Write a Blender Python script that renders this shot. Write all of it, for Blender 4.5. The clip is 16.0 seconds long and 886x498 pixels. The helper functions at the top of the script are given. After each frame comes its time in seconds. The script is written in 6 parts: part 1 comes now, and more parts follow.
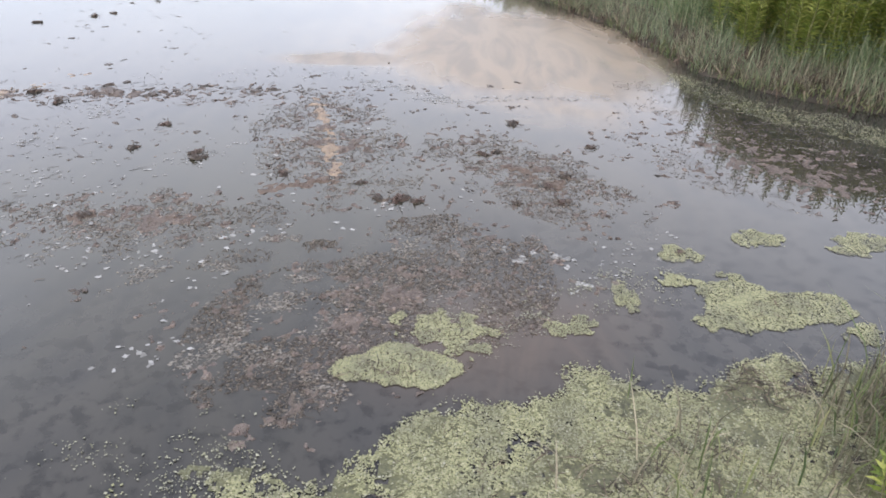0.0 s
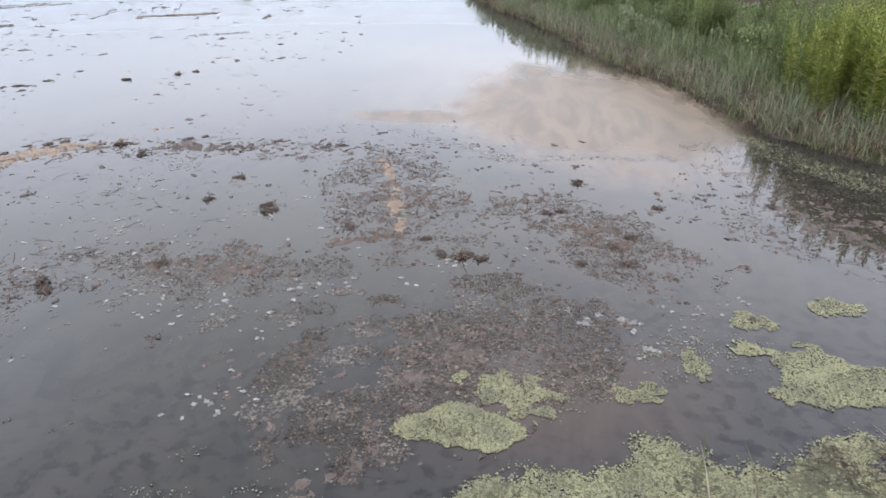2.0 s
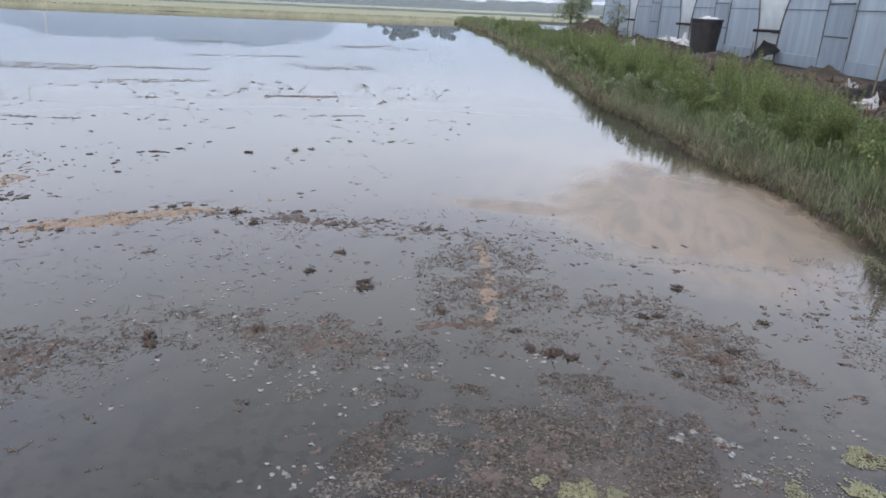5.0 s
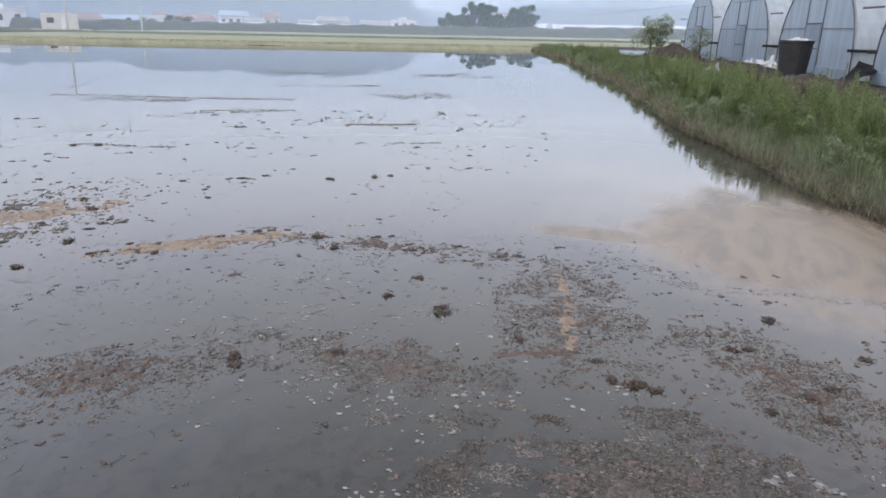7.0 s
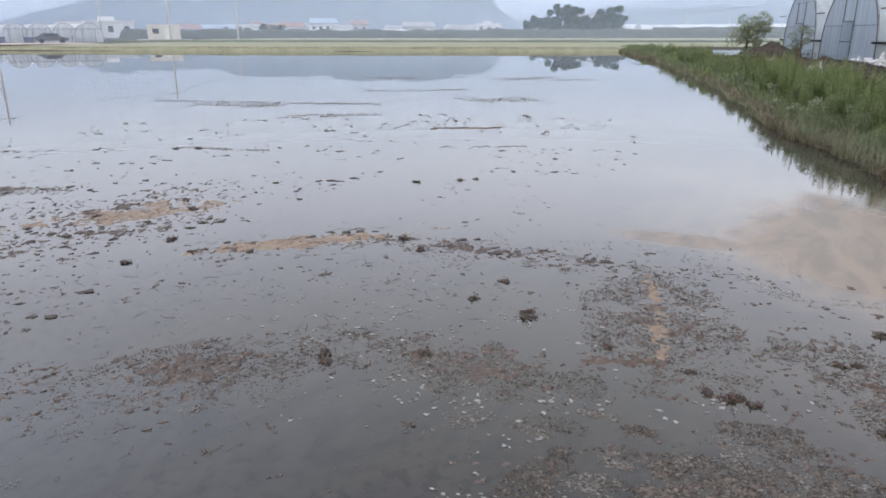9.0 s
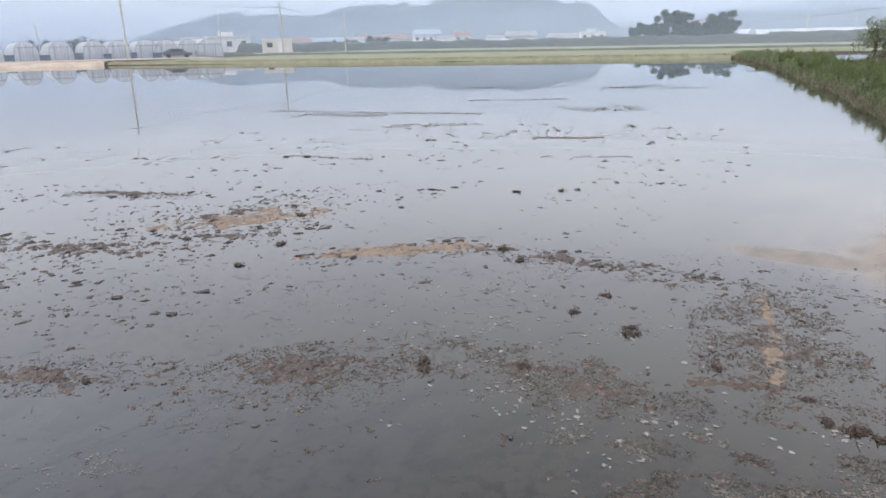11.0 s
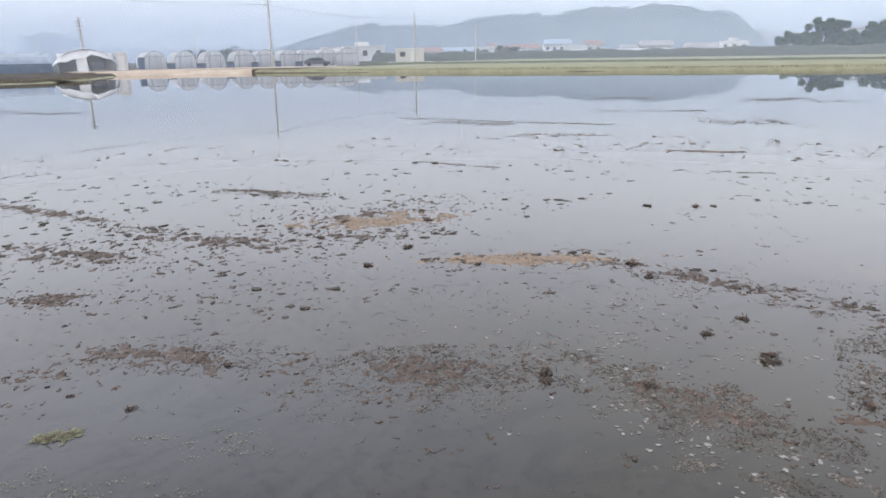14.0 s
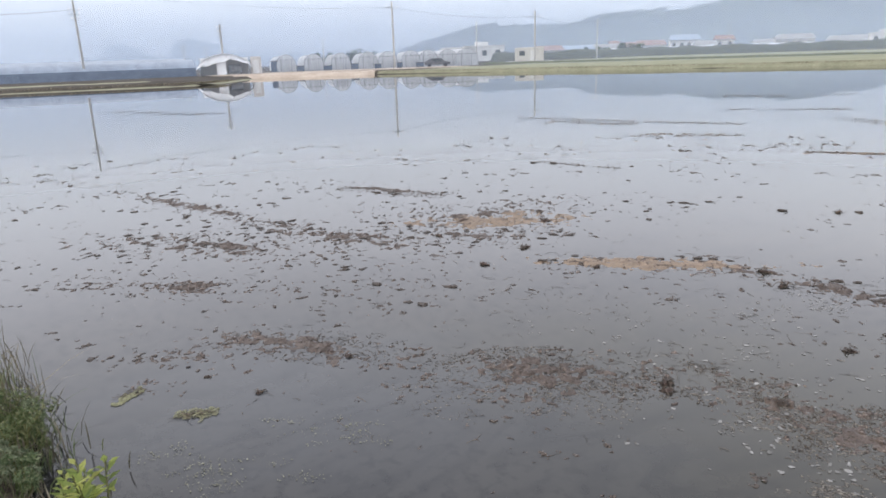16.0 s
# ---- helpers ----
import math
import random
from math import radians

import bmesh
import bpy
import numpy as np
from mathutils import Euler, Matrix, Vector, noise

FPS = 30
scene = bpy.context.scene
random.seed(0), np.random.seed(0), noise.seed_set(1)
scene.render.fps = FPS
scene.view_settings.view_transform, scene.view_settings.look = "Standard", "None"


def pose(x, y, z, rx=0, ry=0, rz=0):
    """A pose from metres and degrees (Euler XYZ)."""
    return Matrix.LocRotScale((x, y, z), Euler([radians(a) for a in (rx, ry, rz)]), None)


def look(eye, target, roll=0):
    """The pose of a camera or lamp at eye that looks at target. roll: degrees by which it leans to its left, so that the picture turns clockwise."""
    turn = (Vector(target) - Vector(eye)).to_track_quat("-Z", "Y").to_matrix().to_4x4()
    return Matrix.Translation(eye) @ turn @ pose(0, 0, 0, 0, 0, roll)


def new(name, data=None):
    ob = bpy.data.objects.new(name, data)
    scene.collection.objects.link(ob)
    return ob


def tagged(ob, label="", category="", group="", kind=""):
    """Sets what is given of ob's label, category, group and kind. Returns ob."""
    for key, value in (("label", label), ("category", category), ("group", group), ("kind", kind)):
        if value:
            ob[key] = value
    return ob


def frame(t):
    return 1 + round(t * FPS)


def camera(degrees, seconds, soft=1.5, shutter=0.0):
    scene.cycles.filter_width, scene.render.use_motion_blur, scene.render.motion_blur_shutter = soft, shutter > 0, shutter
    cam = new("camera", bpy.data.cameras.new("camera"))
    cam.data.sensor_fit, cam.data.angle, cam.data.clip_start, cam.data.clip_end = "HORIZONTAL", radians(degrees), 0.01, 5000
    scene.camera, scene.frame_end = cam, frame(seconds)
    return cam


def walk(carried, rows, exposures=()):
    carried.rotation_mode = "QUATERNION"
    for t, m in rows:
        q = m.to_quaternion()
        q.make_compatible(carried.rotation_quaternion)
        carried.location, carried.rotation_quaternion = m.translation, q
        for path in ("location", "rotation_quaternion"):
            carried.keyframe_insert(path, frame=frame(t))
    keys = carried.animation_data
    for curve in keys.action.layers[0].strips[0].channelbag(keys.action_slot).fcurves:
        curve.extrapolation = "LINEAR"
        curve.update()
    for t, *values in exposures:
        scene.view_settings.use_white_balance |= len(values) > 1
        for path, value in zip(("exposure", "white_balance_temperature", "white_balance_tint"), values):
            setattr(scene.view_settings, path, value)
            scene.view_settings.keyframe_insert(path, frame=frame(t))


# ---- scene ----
cam = camera(66.1, 16.0, 1.75)
PATH = [
    (0, (0.077, 0.281, 1.827), (0.026, 1.992, 0.793), 1.4),
    (0.5, (0.068, 0.285, 1.818), (0.007, 1.979, 0.757), 1.4),
    (1, (0.054, 0.277, 1.82), (-0.073, 1.974, 0.77), 0.7),
    (1.5, (0.04, 0.287, 1.829), (-0.137, 2.021, 0.848), 0.8),
    (2, (0.031, 0.286, 1.851), (-0.19, 2.058, 0.95), 0.5),
    (2.5, (0.018, 0.291, 1.864), (-0.251, 2.096, 1.046), 0.5),
    (3, (0.015, 0.282, 1.873), (-0.285, 2.108, 1.113), 1.1),
    (3.5, (0.009, 0.288, 1.879), (-0.357, 2.114, 1.15), 1.4),
    (4, (0.013, 0.291, 1.877), (-0.397, 2.114, 1.162), 2.1),
    (6.5, (-0.02, 0.297, 1.874), (-0.687, 2.076, 1.25), 1.5),
    (7, (-0.025, 0.301, 1.87), (-0.742, 2.064, 1.256), 1.1),
    (7.5, (-0.033, 0.291, 1.873), (-0.78, 2.044, 1.266), 0.9),
    (8, (-0.041, 0.29, 1.881), (-0.823, 2.029, 1.278), 0.6),
    (8.5, (-0.055, 0.288, 1.866), (-0.909, 1.991, 1.26), 0.3),
    (11, (-0.093, 0.277, 1.875), (-1.265, 1.791, 1.296), -1.1),
    (11.5, (-0.099, 0.267, 1.879), (-1.317, 1.745, 1.305), -1.1),
    (12, (-0.11, 0.257, 1.877), (-1.393, 1.683, 1.311), -1.4),
    (12.5, (-0.113, 0.248, 1.875), (-1.466, 1.61, 1.316), -1.6),
    (13, (-0.118, 0.249, 1.874), (-1.508, 1.578, 1.325), -1.3),
    (13.5, (-0.123, 0.243, 1.87), (-1.536, 1.547, 1.319), -1.2),
    (14, (-0.13, 0.237, 1.87), (-1.562, 1.521, 1.322), -1.0),
    (14.5, (-0.13, 0.225, 1.871), (-1.602, 1.467, 1.334), -1.4),
    (15, (-0.137, 0.217, 1.873), (-1.671, 1.376, 1.325), -1.5),
    (15.5, (-0.14, 0.216, 1.874), (-1.726, 1.302, 1.323), -2.2),
    (16, (-0.147, 0.208, 1.875), (-1.78, 1.228, 1.334), -2.0),
]
walk(cam, [(t, look(eye, target, roll)) for t, eye, target, roll in PATH],
     exposures=((0, 1.51, 6450, 11), (1.0, 1.51, 6450, 11), (2.0, 1.31, 6400, 11), (3.0, 1.09, 6350, 11), (4.0, 0.95, 6350, 11), (8.0, 0.88, 6420, 11), (11.0, 0.9, 6600, 10), (16, 0.9, 6700, 9.8)))

# ---- world, sun ----
world = bpy.data.worlds.new("misty_morning")
scene.world = world
world.use_nodes = True
wn, wl = world.node_tree.nodes, world.node_tree.links
sky = wn.new("ShaderNodeTexSky")
sky.sky_type, sky.sun_disc = "NISHITA", False
sky.sun_elevation, sky.sun_rotation = radians(24), radians(200)
sky.air_density, sky.dust_density, sky.ozone_density, sky.altitude = 1.0, 6.0, 3.0, 50
veil = wn.new("ShaderNodeMix")
veil.data_type, veil.inputs[0].default_value = "RGBA", 0.8
# bright thin cloud above, dimmer blue-grey haze towards the horizon
place, split, haze = wn.new("ShaderNodeTexCoord"), wn.new("ShaderNodeSeparateXYZ"), wn.new("ShaderNodeValToRGB")
wl.new(place.outputs["Generated"], split.inputs[0])
wl.new(split.outputs[2], haze.inputs[0])
haze.color_ramp.interpolation = "EASE"
haze.color_ramp.elements[0].position, haze.color_ramp.elements[0].color = 0.0, (0.86, 0.92, 1.0, 1)
haze.color_ramp.elements[1].position, haze.color_ramp.elements[1].color = 0.3, (1.0, 1.03, 1.16, 1)
crest = haze.color_ramp.elements.new(0.44)
crest.color = (1.1, 1.13, 1.24, 1)
high = haze.color_ramp.elements.new(0.68)
high.color = (0.9, 0.93, 1.05, 1)
top = haze.color_ramp.elements.new(1.0)
top.color = (0.8, 0.83, 0.95, 1)
glow = wn.new("ShaderNodeVectorMath")
glow.operation = "SCALE"
glow.inputs["Scale"].default_value = 9.5
wl.new(haze.outputs[0], glow.inputs[0])
wl.new(glow.outputs[0], veil.inputs[7])
wl.new(sky.outputs[0], veil.inputs[6])
wl.new(veil.outputs[2], wn["Background"].inputs[0])
wn["Background"].inputs[1].default_value = 0.11
sun = new("sun", bpy.data.lights.new("sun", "SUN"))
sun.data.energy, sun.data.angle, sun.data.color = 0.7, radians(25), (1.0, 0.95, 0.88)
sun.matrix_world = look((0, 0, 0), (0.3, 0.75, -0.75))

# ---- materials ----


def rgb(c):
    return (*c, 1)


def base_material(name, rough=0.8, spec=0.3):
    m = bpy.data.materials.new(name)
    m.use_nodes = True
    b = m.node_tree.nodes["Principled BSDF"]
    b.inputs["Roughness"].default_value = rough
    b.inputs["Specular IOR Level"].default_value = spec
    return m, m.node_tree.nodes, m.node_tree.links, b


def noise_of(n, l, scale, detail=4, stretch=None, coord="Object"):
    tc = n.new("ShaderNodeTexCoord")
    tex = n.new("ShaderNodeTexNoise")
    tex.inputs["Scale"].default_value, tex.inputs["Detail"].default_value = scale, detail
    if stretch:
        mp = n.new("ShaderNodeMapping")
        mp.inputs["Scale"].default_value = stretch
        l.new(tc.outputs[coord], mp.inputs[0])
        l.new(mp.outputs[0], tex.inputs[0])
    else:
        l.new(tc.outputs[coord], tex.inputs[0])
    return tex


def ramp_of(n, l, source, stops):
    r = n.new("ShaderNodeValToRGB")
    while len(r.color_ramp.elements) < len(stops):
        r.color_ramp.elements.new(0.5)
    for e, (p, c) in zip(r.color_ramp.elements, stops):
        e.position, e.color = p, rgb(c)
    l.new(source, r.inputs[0])
    return r


def bump_of(n, l, b, height, strength, distance):
    bp = n.new("ShaderNodeBump")
    bp.inputs["Strength"].default_value, bp.inputs["Distance"].default_value = strength, distance
    l.new(height, bp.inputs["Height"])
    l.new(bp.outputs[0], b.inputs["Normal"])


def rough_matter(name, dark, light, scale, rough=0.85, bump=0.5, distance=0.01, spec=0.25, fine=8.0, stretch=None):
    """Two scales of noise between two colours, with relief."""
    m, n, l, b = base_material(name, rough, spec)
    big, small = noise_of(n, l, scale, 3, stretch), noise_of(n, l, scale * fine, 5, stretch)
    mix = n.new("ShaderNodeMix")
    mix.inputs[0].default_value = 0.5
    l.new(big.outputs[0], mix.inputs[2])
    l.new(small.outputs[0], mix.inputs[3])
    r = ramp_of(n, l, mix.outputs[0], ((0.34, dark), (0.66, light)))
    l.new(r.outputs[0], b.inputs["Base Color"])
    if bump:
        bump_of(n, l, b, small.outputs[0], bump, distance)
    return m


def island_matter(name, stops, rough=0.7, spec=0.25, translucent=0.0, by_object=False, mottle=0.0):
    """A colour for every loose piece, or every object, taken at random from the stops."""
    m, n, l, b = base_material(name, rough, spec)
    if by_object:
        source = n.new("ShaderNodeObjectInfo").outputs["Random"]
    else:
        source = n.new("ShaderNodeNewGeometry").outputs["Random Per Island"]
    r = ramp_of(n, l, source, stops)
    small = noise_of(n, l, 60.0, 3)
    hs = n.new("ShaderNodeHueSaturation")
    mr = n.new("ShaderNodeMapRange")
    mr.inputs[3].default_value, mr.inputs[4].default_value = 0.6, 1.4
    l.new(small.outputs[0], mr.inputs[0])
    l.new(mr.outputs[0], hs.inputs["Value"])
    l.new(r.outputs[0], hs.inputs["Color"])
    if mottle:
        # withered patches at the scale of a hand and of a step
        wide = noise_of(n, l, 7.0, 5)
        tone = ramp_of(n, l, wide.outputs[0], ((0.36, (1.0 - mottle, 1.0 - mottle, 1.0 - mottle * 0.8)), (0.56, (1, 1, 1))))
        mul = n.new("ShaderNodeMix")
        mul.data_type, mul.blend_type, mul.inputs[0].default_value = "RGBA", "MULTIPLY", 1.0
        l.new(hs.outputs[0], mul.inputs[6])
        l.new(tone.outputs[0], mul.inputs[7])
        l.new(mul.outputs[2], b.inputs["Base Color"])
    else:
        l.new(hs.outputs[0], b.inputs["Base Color"])
    if translucent:
        t = n.new("ShaderNodeBsdfTranslucent")
        mx = n.new("ShaderNodeMixShader")
        mx.inputs[0].default_value = translucent
        l.new(hs.outputs[0], t.inputs[0])
        l.new(b.outputs[0], mx.inputs[1])
        l.new(t.outputs[0], mx.inputs[2])
        l.new(mx.outputs[0], n["Material Output"].inputs[0])
    return m


def water_material():
    """Turbid paddy water: a still mirror over grey-brown mud, with sunken dark lumps, clouds of silt and a painted blue
    sky sheen.
    """
    m, n, l, b = base_material("turbid_water", 0.004, 0.5)
    b.inputs["IOR"].default_value = 1.385
    wide = noise_of(n, l, 0.45, 3)
    swirl = noise_of(n, l, 0.9, 6, (1.0, 0.55, 1.0))
    swirl.inputs["Distortion"].default_value = 2.2
    tc = n.new("ShaderNodeTexCoord")

    def silt_or_sheen(under, cx, cy, a, c, turn, colour, amount, full, gone):
        """Mud raised in the water, and once a painted sky reflection, over an uneven oval, in swirls."""
        mp, ln, mr, mx = n.new("ShaderNodeMapping"), n.new("ShaderNodeVectorMath"), n.new("ShaderNodeMapRange"), n.new("ShaderNodeMix")
        mp.vector_type, ln.operation, mr.interpolation_type, mx.data_type = "TEXTURE", "LENGTH", "SMOOTHSTEP", "RGBA"
        mp.inputs["Location"].default_value, mp.inputs["Rotation"].default_value, mp.inputs["Scale"].default_value = (cx, cy, 0), (0, 0, radians(turn)), (a, c, 1)
        l.new(tc.outputs["Object"], mp.inputs[0])
        l.new(mp.outputs[0], ln.inputs[0])
        add, fine = n.new("ShaderNodeMath"), n.new("ShaderNodeMath")
        add.operation = fine.operation = "MULTIPLY_ADD"
        l.new(wide.outputs[0], add.inputs[0])
        add.inputs[1].default_value = 0.9
        l.new(ln.outputs["Value"], add.inputs[2])
        l.new(swirl.outputs[0], fine.inputs[0])
        fine.inputs[1].default_value = 0.6
        l.new(add.outputs[0], fine.inputs[2])
        mr.inputs[1].default_value, mr.inputs[2].default_value, mr.inputs[3].default_value, mr.inputs[4].default_value = full, gone, amount, 0.0
        l.new(fine.outputs[0], mr.inputs[0])
        l.new(mr.outputs[0], mx.inputs[0])
        l.new(under, mx.inputs[6])
        mx.inputs[7].default_value = rgb(colour)
        return mx.outputs[2], mr.outputs[0]
    lump = noise_of(n, l, 13.0, 4)
    lump.inputs["Distortion"].default_value = 0.2
    mid = ramp_of(n, l, wide.outputs[0], ((0.3, (0.021, 0.0195, 0.0175)), (0.7, (0.034, 0.0312, 0.0275))))
    dark = ramp_of(n, l, lump.outputs[0], ((0.49, (1, 1, 1)), (0.65, (0.2, 0.19, 0.2))))
    mul = n.new("ShaderNodeMix")
    mul.data_type, mul.blend_type, mul.inputs[0].default_value = "RGBA", "MULTIPLY", 1.0
    l.new(mid.outputs[0], mul.inputs[6])
    l.new(dark.outputs[0], mul.inputs[7])
    tone = mul.outputs[2]
    # First patch also brightens the mid water; third paints blue sky reflection into colour.
    for patch in ((0.2, 4.6, 3.2, 1.7, 10, (0.05, 0.042, 0.032), 0.8, 0.9, 1.9), (-1.6, 3.8, 3.4, 2.2, 40, (0.024, 0.0222, 0.0145), 0.85, 0.9, 1.9), (-3.6, 1.4, 2.4, 1.3, 40, (0.036, 0.039, 0.045), 0.8, 0.9, 1.9), (0.3, 2.6, 0.9, 0.5, 15, (0.06, 0.042, 0.03), 0.8, 0.8, 1.9),
                  (-3.2, 9.2, 5.0, 3.0, 100, (0.055, 0.05, 0.037), 0.85, 0.8, 1.9), (-4.5, 15.5, 8.0, 4.0, 112, (0.05, 0.047, 0.038), 0.7, 0.8, 1.9), (-0.3, 8.6, 4.0, 2.2, 106, (0.1, 0.084, 0.06), 0.95, 0.95, 1.7)):
        tone, _ = silt_or_sheen(tone, *patch)
    # dusty tan scum lies on the surface and blurs the mirror
    tone, tongue = silt_or_sheen(tone, -1.0, 6.75, 1.0, 0.35, 6, (0.15, 0.115, 0.08), 0.9, 1.1, 1.75)
    tone, scum = silt_or_sheen(tone, 0.55, 7.4, 2.2, 1.5, 108, (0.17, 0.133, 0.096), 1.0, 1.35, 1.85)
    eddy = noise_of(n, l, 1.7, 6, (1.0, 0.4, 1.0))
    eddy.inputs["Distortion"].default_value = 3.0
    grey = ramp_of(n, l, eddy.outputs[0], ((0.36, (0.72, 0.74, 0.78)), (0.56, (1, 1, 1))))
    veined = n.new("ShaderNodeMix")
    veined.data_type, veined.blend_type, veined.inputs[0].default_value = "RGBA", "MULTIPLY", 1.0
    l.new(tone, veined.inputs[6])
    l.new(grey.outputs[0], veined.inputs[7])
    tone = veined.outputs[2]
    most, gloss = n.new("ShaderNodeMath"), n.new("ShaderNodeMapRange")
    most.operation = "MAXIMUM"
    l.new(tongue, most.inputs[0])
    l.new(scum, most.inputs[1])
    gloss.inputs[3].default_value, gloss.inputs[4].default_value = 0.004, 0.3
    l.new(most.outputs[0], gloss.inputs[0])
    l.new(gloss.outputs[0], b.inputs["Roughness"])
    dust = n.new("ShaderNodeMapRange")
    dust.inputs[3].default_value, dust.inputs[4].default_value = 0.5, 0.14
    l.new(most.outputs[0], dust.inputs[0])
    l.new(dust.outputs[0], b.inputs["Specular IOR Level"])
    l.new(tone, b.inputs["Base Color"])
    ripple = noise_of(n, l, 3.0, 2)
    bump_of(n, l, b, ripple.outputs[0], 0.02, 0.01)
    return m


def plastic_film_material(name, tint, through_light, streak=1.0, rough=0.3):
    """Weathered greenhouse film: milky, streaked, partly clear."""
    m, n, l, b = base_material(name, rough, 0.5)
    st = noise_of(n, l, 1.6 * streak, 5, (4.0, 4.0, 0.35))
    r = ramp_of(n, l, st.outputs[0], ((0.28, tuple(v * 0.7 for v in tint)), (0.72, tint)))
    l.new(r.outputs[0], b.inputs["Base Color"])
    fold = noise_of(n, l, 3.0, 3, (3.0, 3.0, 0.6))
    bump_of(n, l, b, fold.outputs[0], 0.5, 0.03)
    tl, tr = n.new("ShaderNodeBsdfTranslucent"), n.new("ShaderNodeBsdfTransparent")
    l.new(r.outputs[0], tl.inputs[0])
    m1, m2 = n.new("ShaderNodeMixShader"), n.new("ShaderNodeMixShader")
    m1.inputs[0].default_value, m2.inputs[0].default_value = 0.45, through_light
    l.new(b.outputs[0], m1.inputs[1])
    l.new(tl.outputs[0], m1.inputs[2])
    l.new(m1.outputs[0], m2.inputs[1])
    l.new(tr.outputs[0], m2.inputs[2])
    l.new(m2.outputs[0], n["Material Output"].inputs[0])
    return m


def haze_sheet_material(name, density, top):
    """Pale blue veil colour of a sheet that stands in for mist, thinning out with height."""
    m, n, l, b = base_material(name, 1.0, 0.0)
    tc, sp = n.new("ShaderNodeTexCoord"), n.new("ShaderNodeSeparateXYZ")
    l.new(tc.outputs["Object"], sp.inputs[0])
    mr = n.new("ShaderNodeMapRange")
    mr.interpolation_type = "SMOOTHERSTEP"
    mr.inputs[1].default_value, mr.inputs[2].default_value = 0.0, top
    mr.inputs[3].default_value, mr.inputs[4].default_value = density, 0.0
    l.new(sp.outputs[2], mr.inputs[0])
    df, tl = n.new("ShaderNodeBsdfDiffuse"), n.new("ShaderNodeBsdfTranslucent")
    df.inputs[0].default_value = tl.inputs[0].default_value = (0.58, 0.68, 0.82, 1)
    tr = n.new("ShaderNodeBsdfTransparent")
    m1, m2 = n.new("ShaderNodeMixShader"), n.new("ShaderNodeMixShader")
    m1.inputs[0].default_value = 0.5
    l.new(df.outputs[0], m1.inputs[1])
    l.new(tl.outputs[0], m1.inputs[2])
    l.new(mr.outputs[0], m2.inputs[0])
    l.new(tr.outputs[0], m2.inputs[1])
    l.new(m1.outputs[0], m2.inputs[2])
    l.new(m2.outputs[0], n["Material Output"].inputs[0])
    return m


WATER = water_material()
SOIL = rough_matter("damp_soil", (0.02, 0.0165, 0.013), (0.065, 0.054, 0.042), 0.7, 0.9, 0.8, 0.03)
MUD = rough_matter("wet_mud", (0.038, 0.03, 0.026), (0.1, 0.076, 0.06), 9.0, 0.55, 0.8, 0.02, 0.4)
REDMUD = rough_matter("reddish_wet_mud", (0.05, 0.033, 0.027), (0.14, 0.09, 0.07), 9.0, 0.6, 0.8, 0.02, 0.4)
SHOAL_TAN = rough_matter("tan_silt_shoal", (0.11, 0.081, 0.058), (0.25, 0.186, 0.13), 14.0, 0.6, 0.8, 0.008, 0.3)
SHOAL_BROWN = rough_matter("brown_mud_shoal", (0.038, 0.029, 0.025), (0.125, 0.098, 0.082), 16.0, 0.55, 1.0, 0.01, 0.3)
SHOAL_RED = rough_matter("red_mud_shoal", (0.042, 0.03, 0.022), (0.12, 0.083, 0.06), 16.0, 0.55, 1.0, 0.01, 0.3)
DUCK_UNDER = rough_matter("duckweed_underlayer", (0.03, 0.03, 0.016), (0.1, 0.1, 0.05), 9.0, 0.6, 0.7, 0.004, 0.3)
STRAW = island_matter("rotting_straw", ((0.0, (0.025, 0.02, 0.016)), (0.5, (0.05, 0.039, 0.03)), (0.85, (0.09, 0.07, 0.052)), (1.0, (0.16, 0.125, 0.09))))
HUSK = island_matter("husk_flecks", ((0.0, (0.032, 0.026, 0.021)), (0.5, (0.07, 0.058, 0.047)), (0.85, (0.115, 0.098, 0.081)), (1.0, (0.19, 0.168, 0.144))))
HUSK_PALE = island_matter("pale_husk", ((0.0, (0.065, 0.058, 0.051)), (1.0, (0.185, 0.17, 0.15))))
BROWN_LITTER = island_matter("brown_plant_litter", ((0.0, (0.038, 0.029, 0.025)), (0.5, (0.075, 0.057, 0.048)), (0.85, (0.125, 0.097, 0.081)), (1.0, (0.19, 0.15, 0.125))), 0.6, 0.3)
FOAM = island_matter("dried_foam", ((0.0, (0.1, 0.098, 0.092)), (1.0, (0.24, 0.236, 0.228))), 0.6)
DUCKWEED = island_matter("duckweed_frond", ((0.0, (0.095, 0.096, 0.048)), (0.35, (0.148, 0.148, 0.075)), (0.8, (0.19, 0.188, 0.1)), (1.0, (0.23, 0.22, 0.14))), 0.55, 0.35, mottle=0.34)
DUCKWEED_PALE = island_matter("pale_duckweed_frond", ((0.0, (0.07, 0.065, 0.042)), (0.5, (0.14, 0.14, 0.09)), (1.0, (0.22, 0.215, 0.16))), 0.55, 0.35)
GRASS = island_matter("green_grass", ((0.0, (0.06, 0.09, 0.042)), (0.5, (0.125, 0.168, 0.08)), (0.8, (0.19, 0.228, 0.118)), (1.0, (0.29, 0.285, 0.185))), 0.55, 0.3, 0.4)
DEADPLANT = island_matter("dead_plants", ((0.0, (0.03, 0.022, 0.017)), (0.6, (0.075, 0.055, 0.04)), (1.0, (0.15, 0.115, 0.085))), 0.8, 0.2)
NEARGRASS = island_matter("near_grass", ((0.0, (0.05, 0.075, 0.03)), (0.5, (0.1, 0.13, 0.05)), (1.0, (0.2, 0.2, 0.1))), 0.5, 0.3, 0.35)
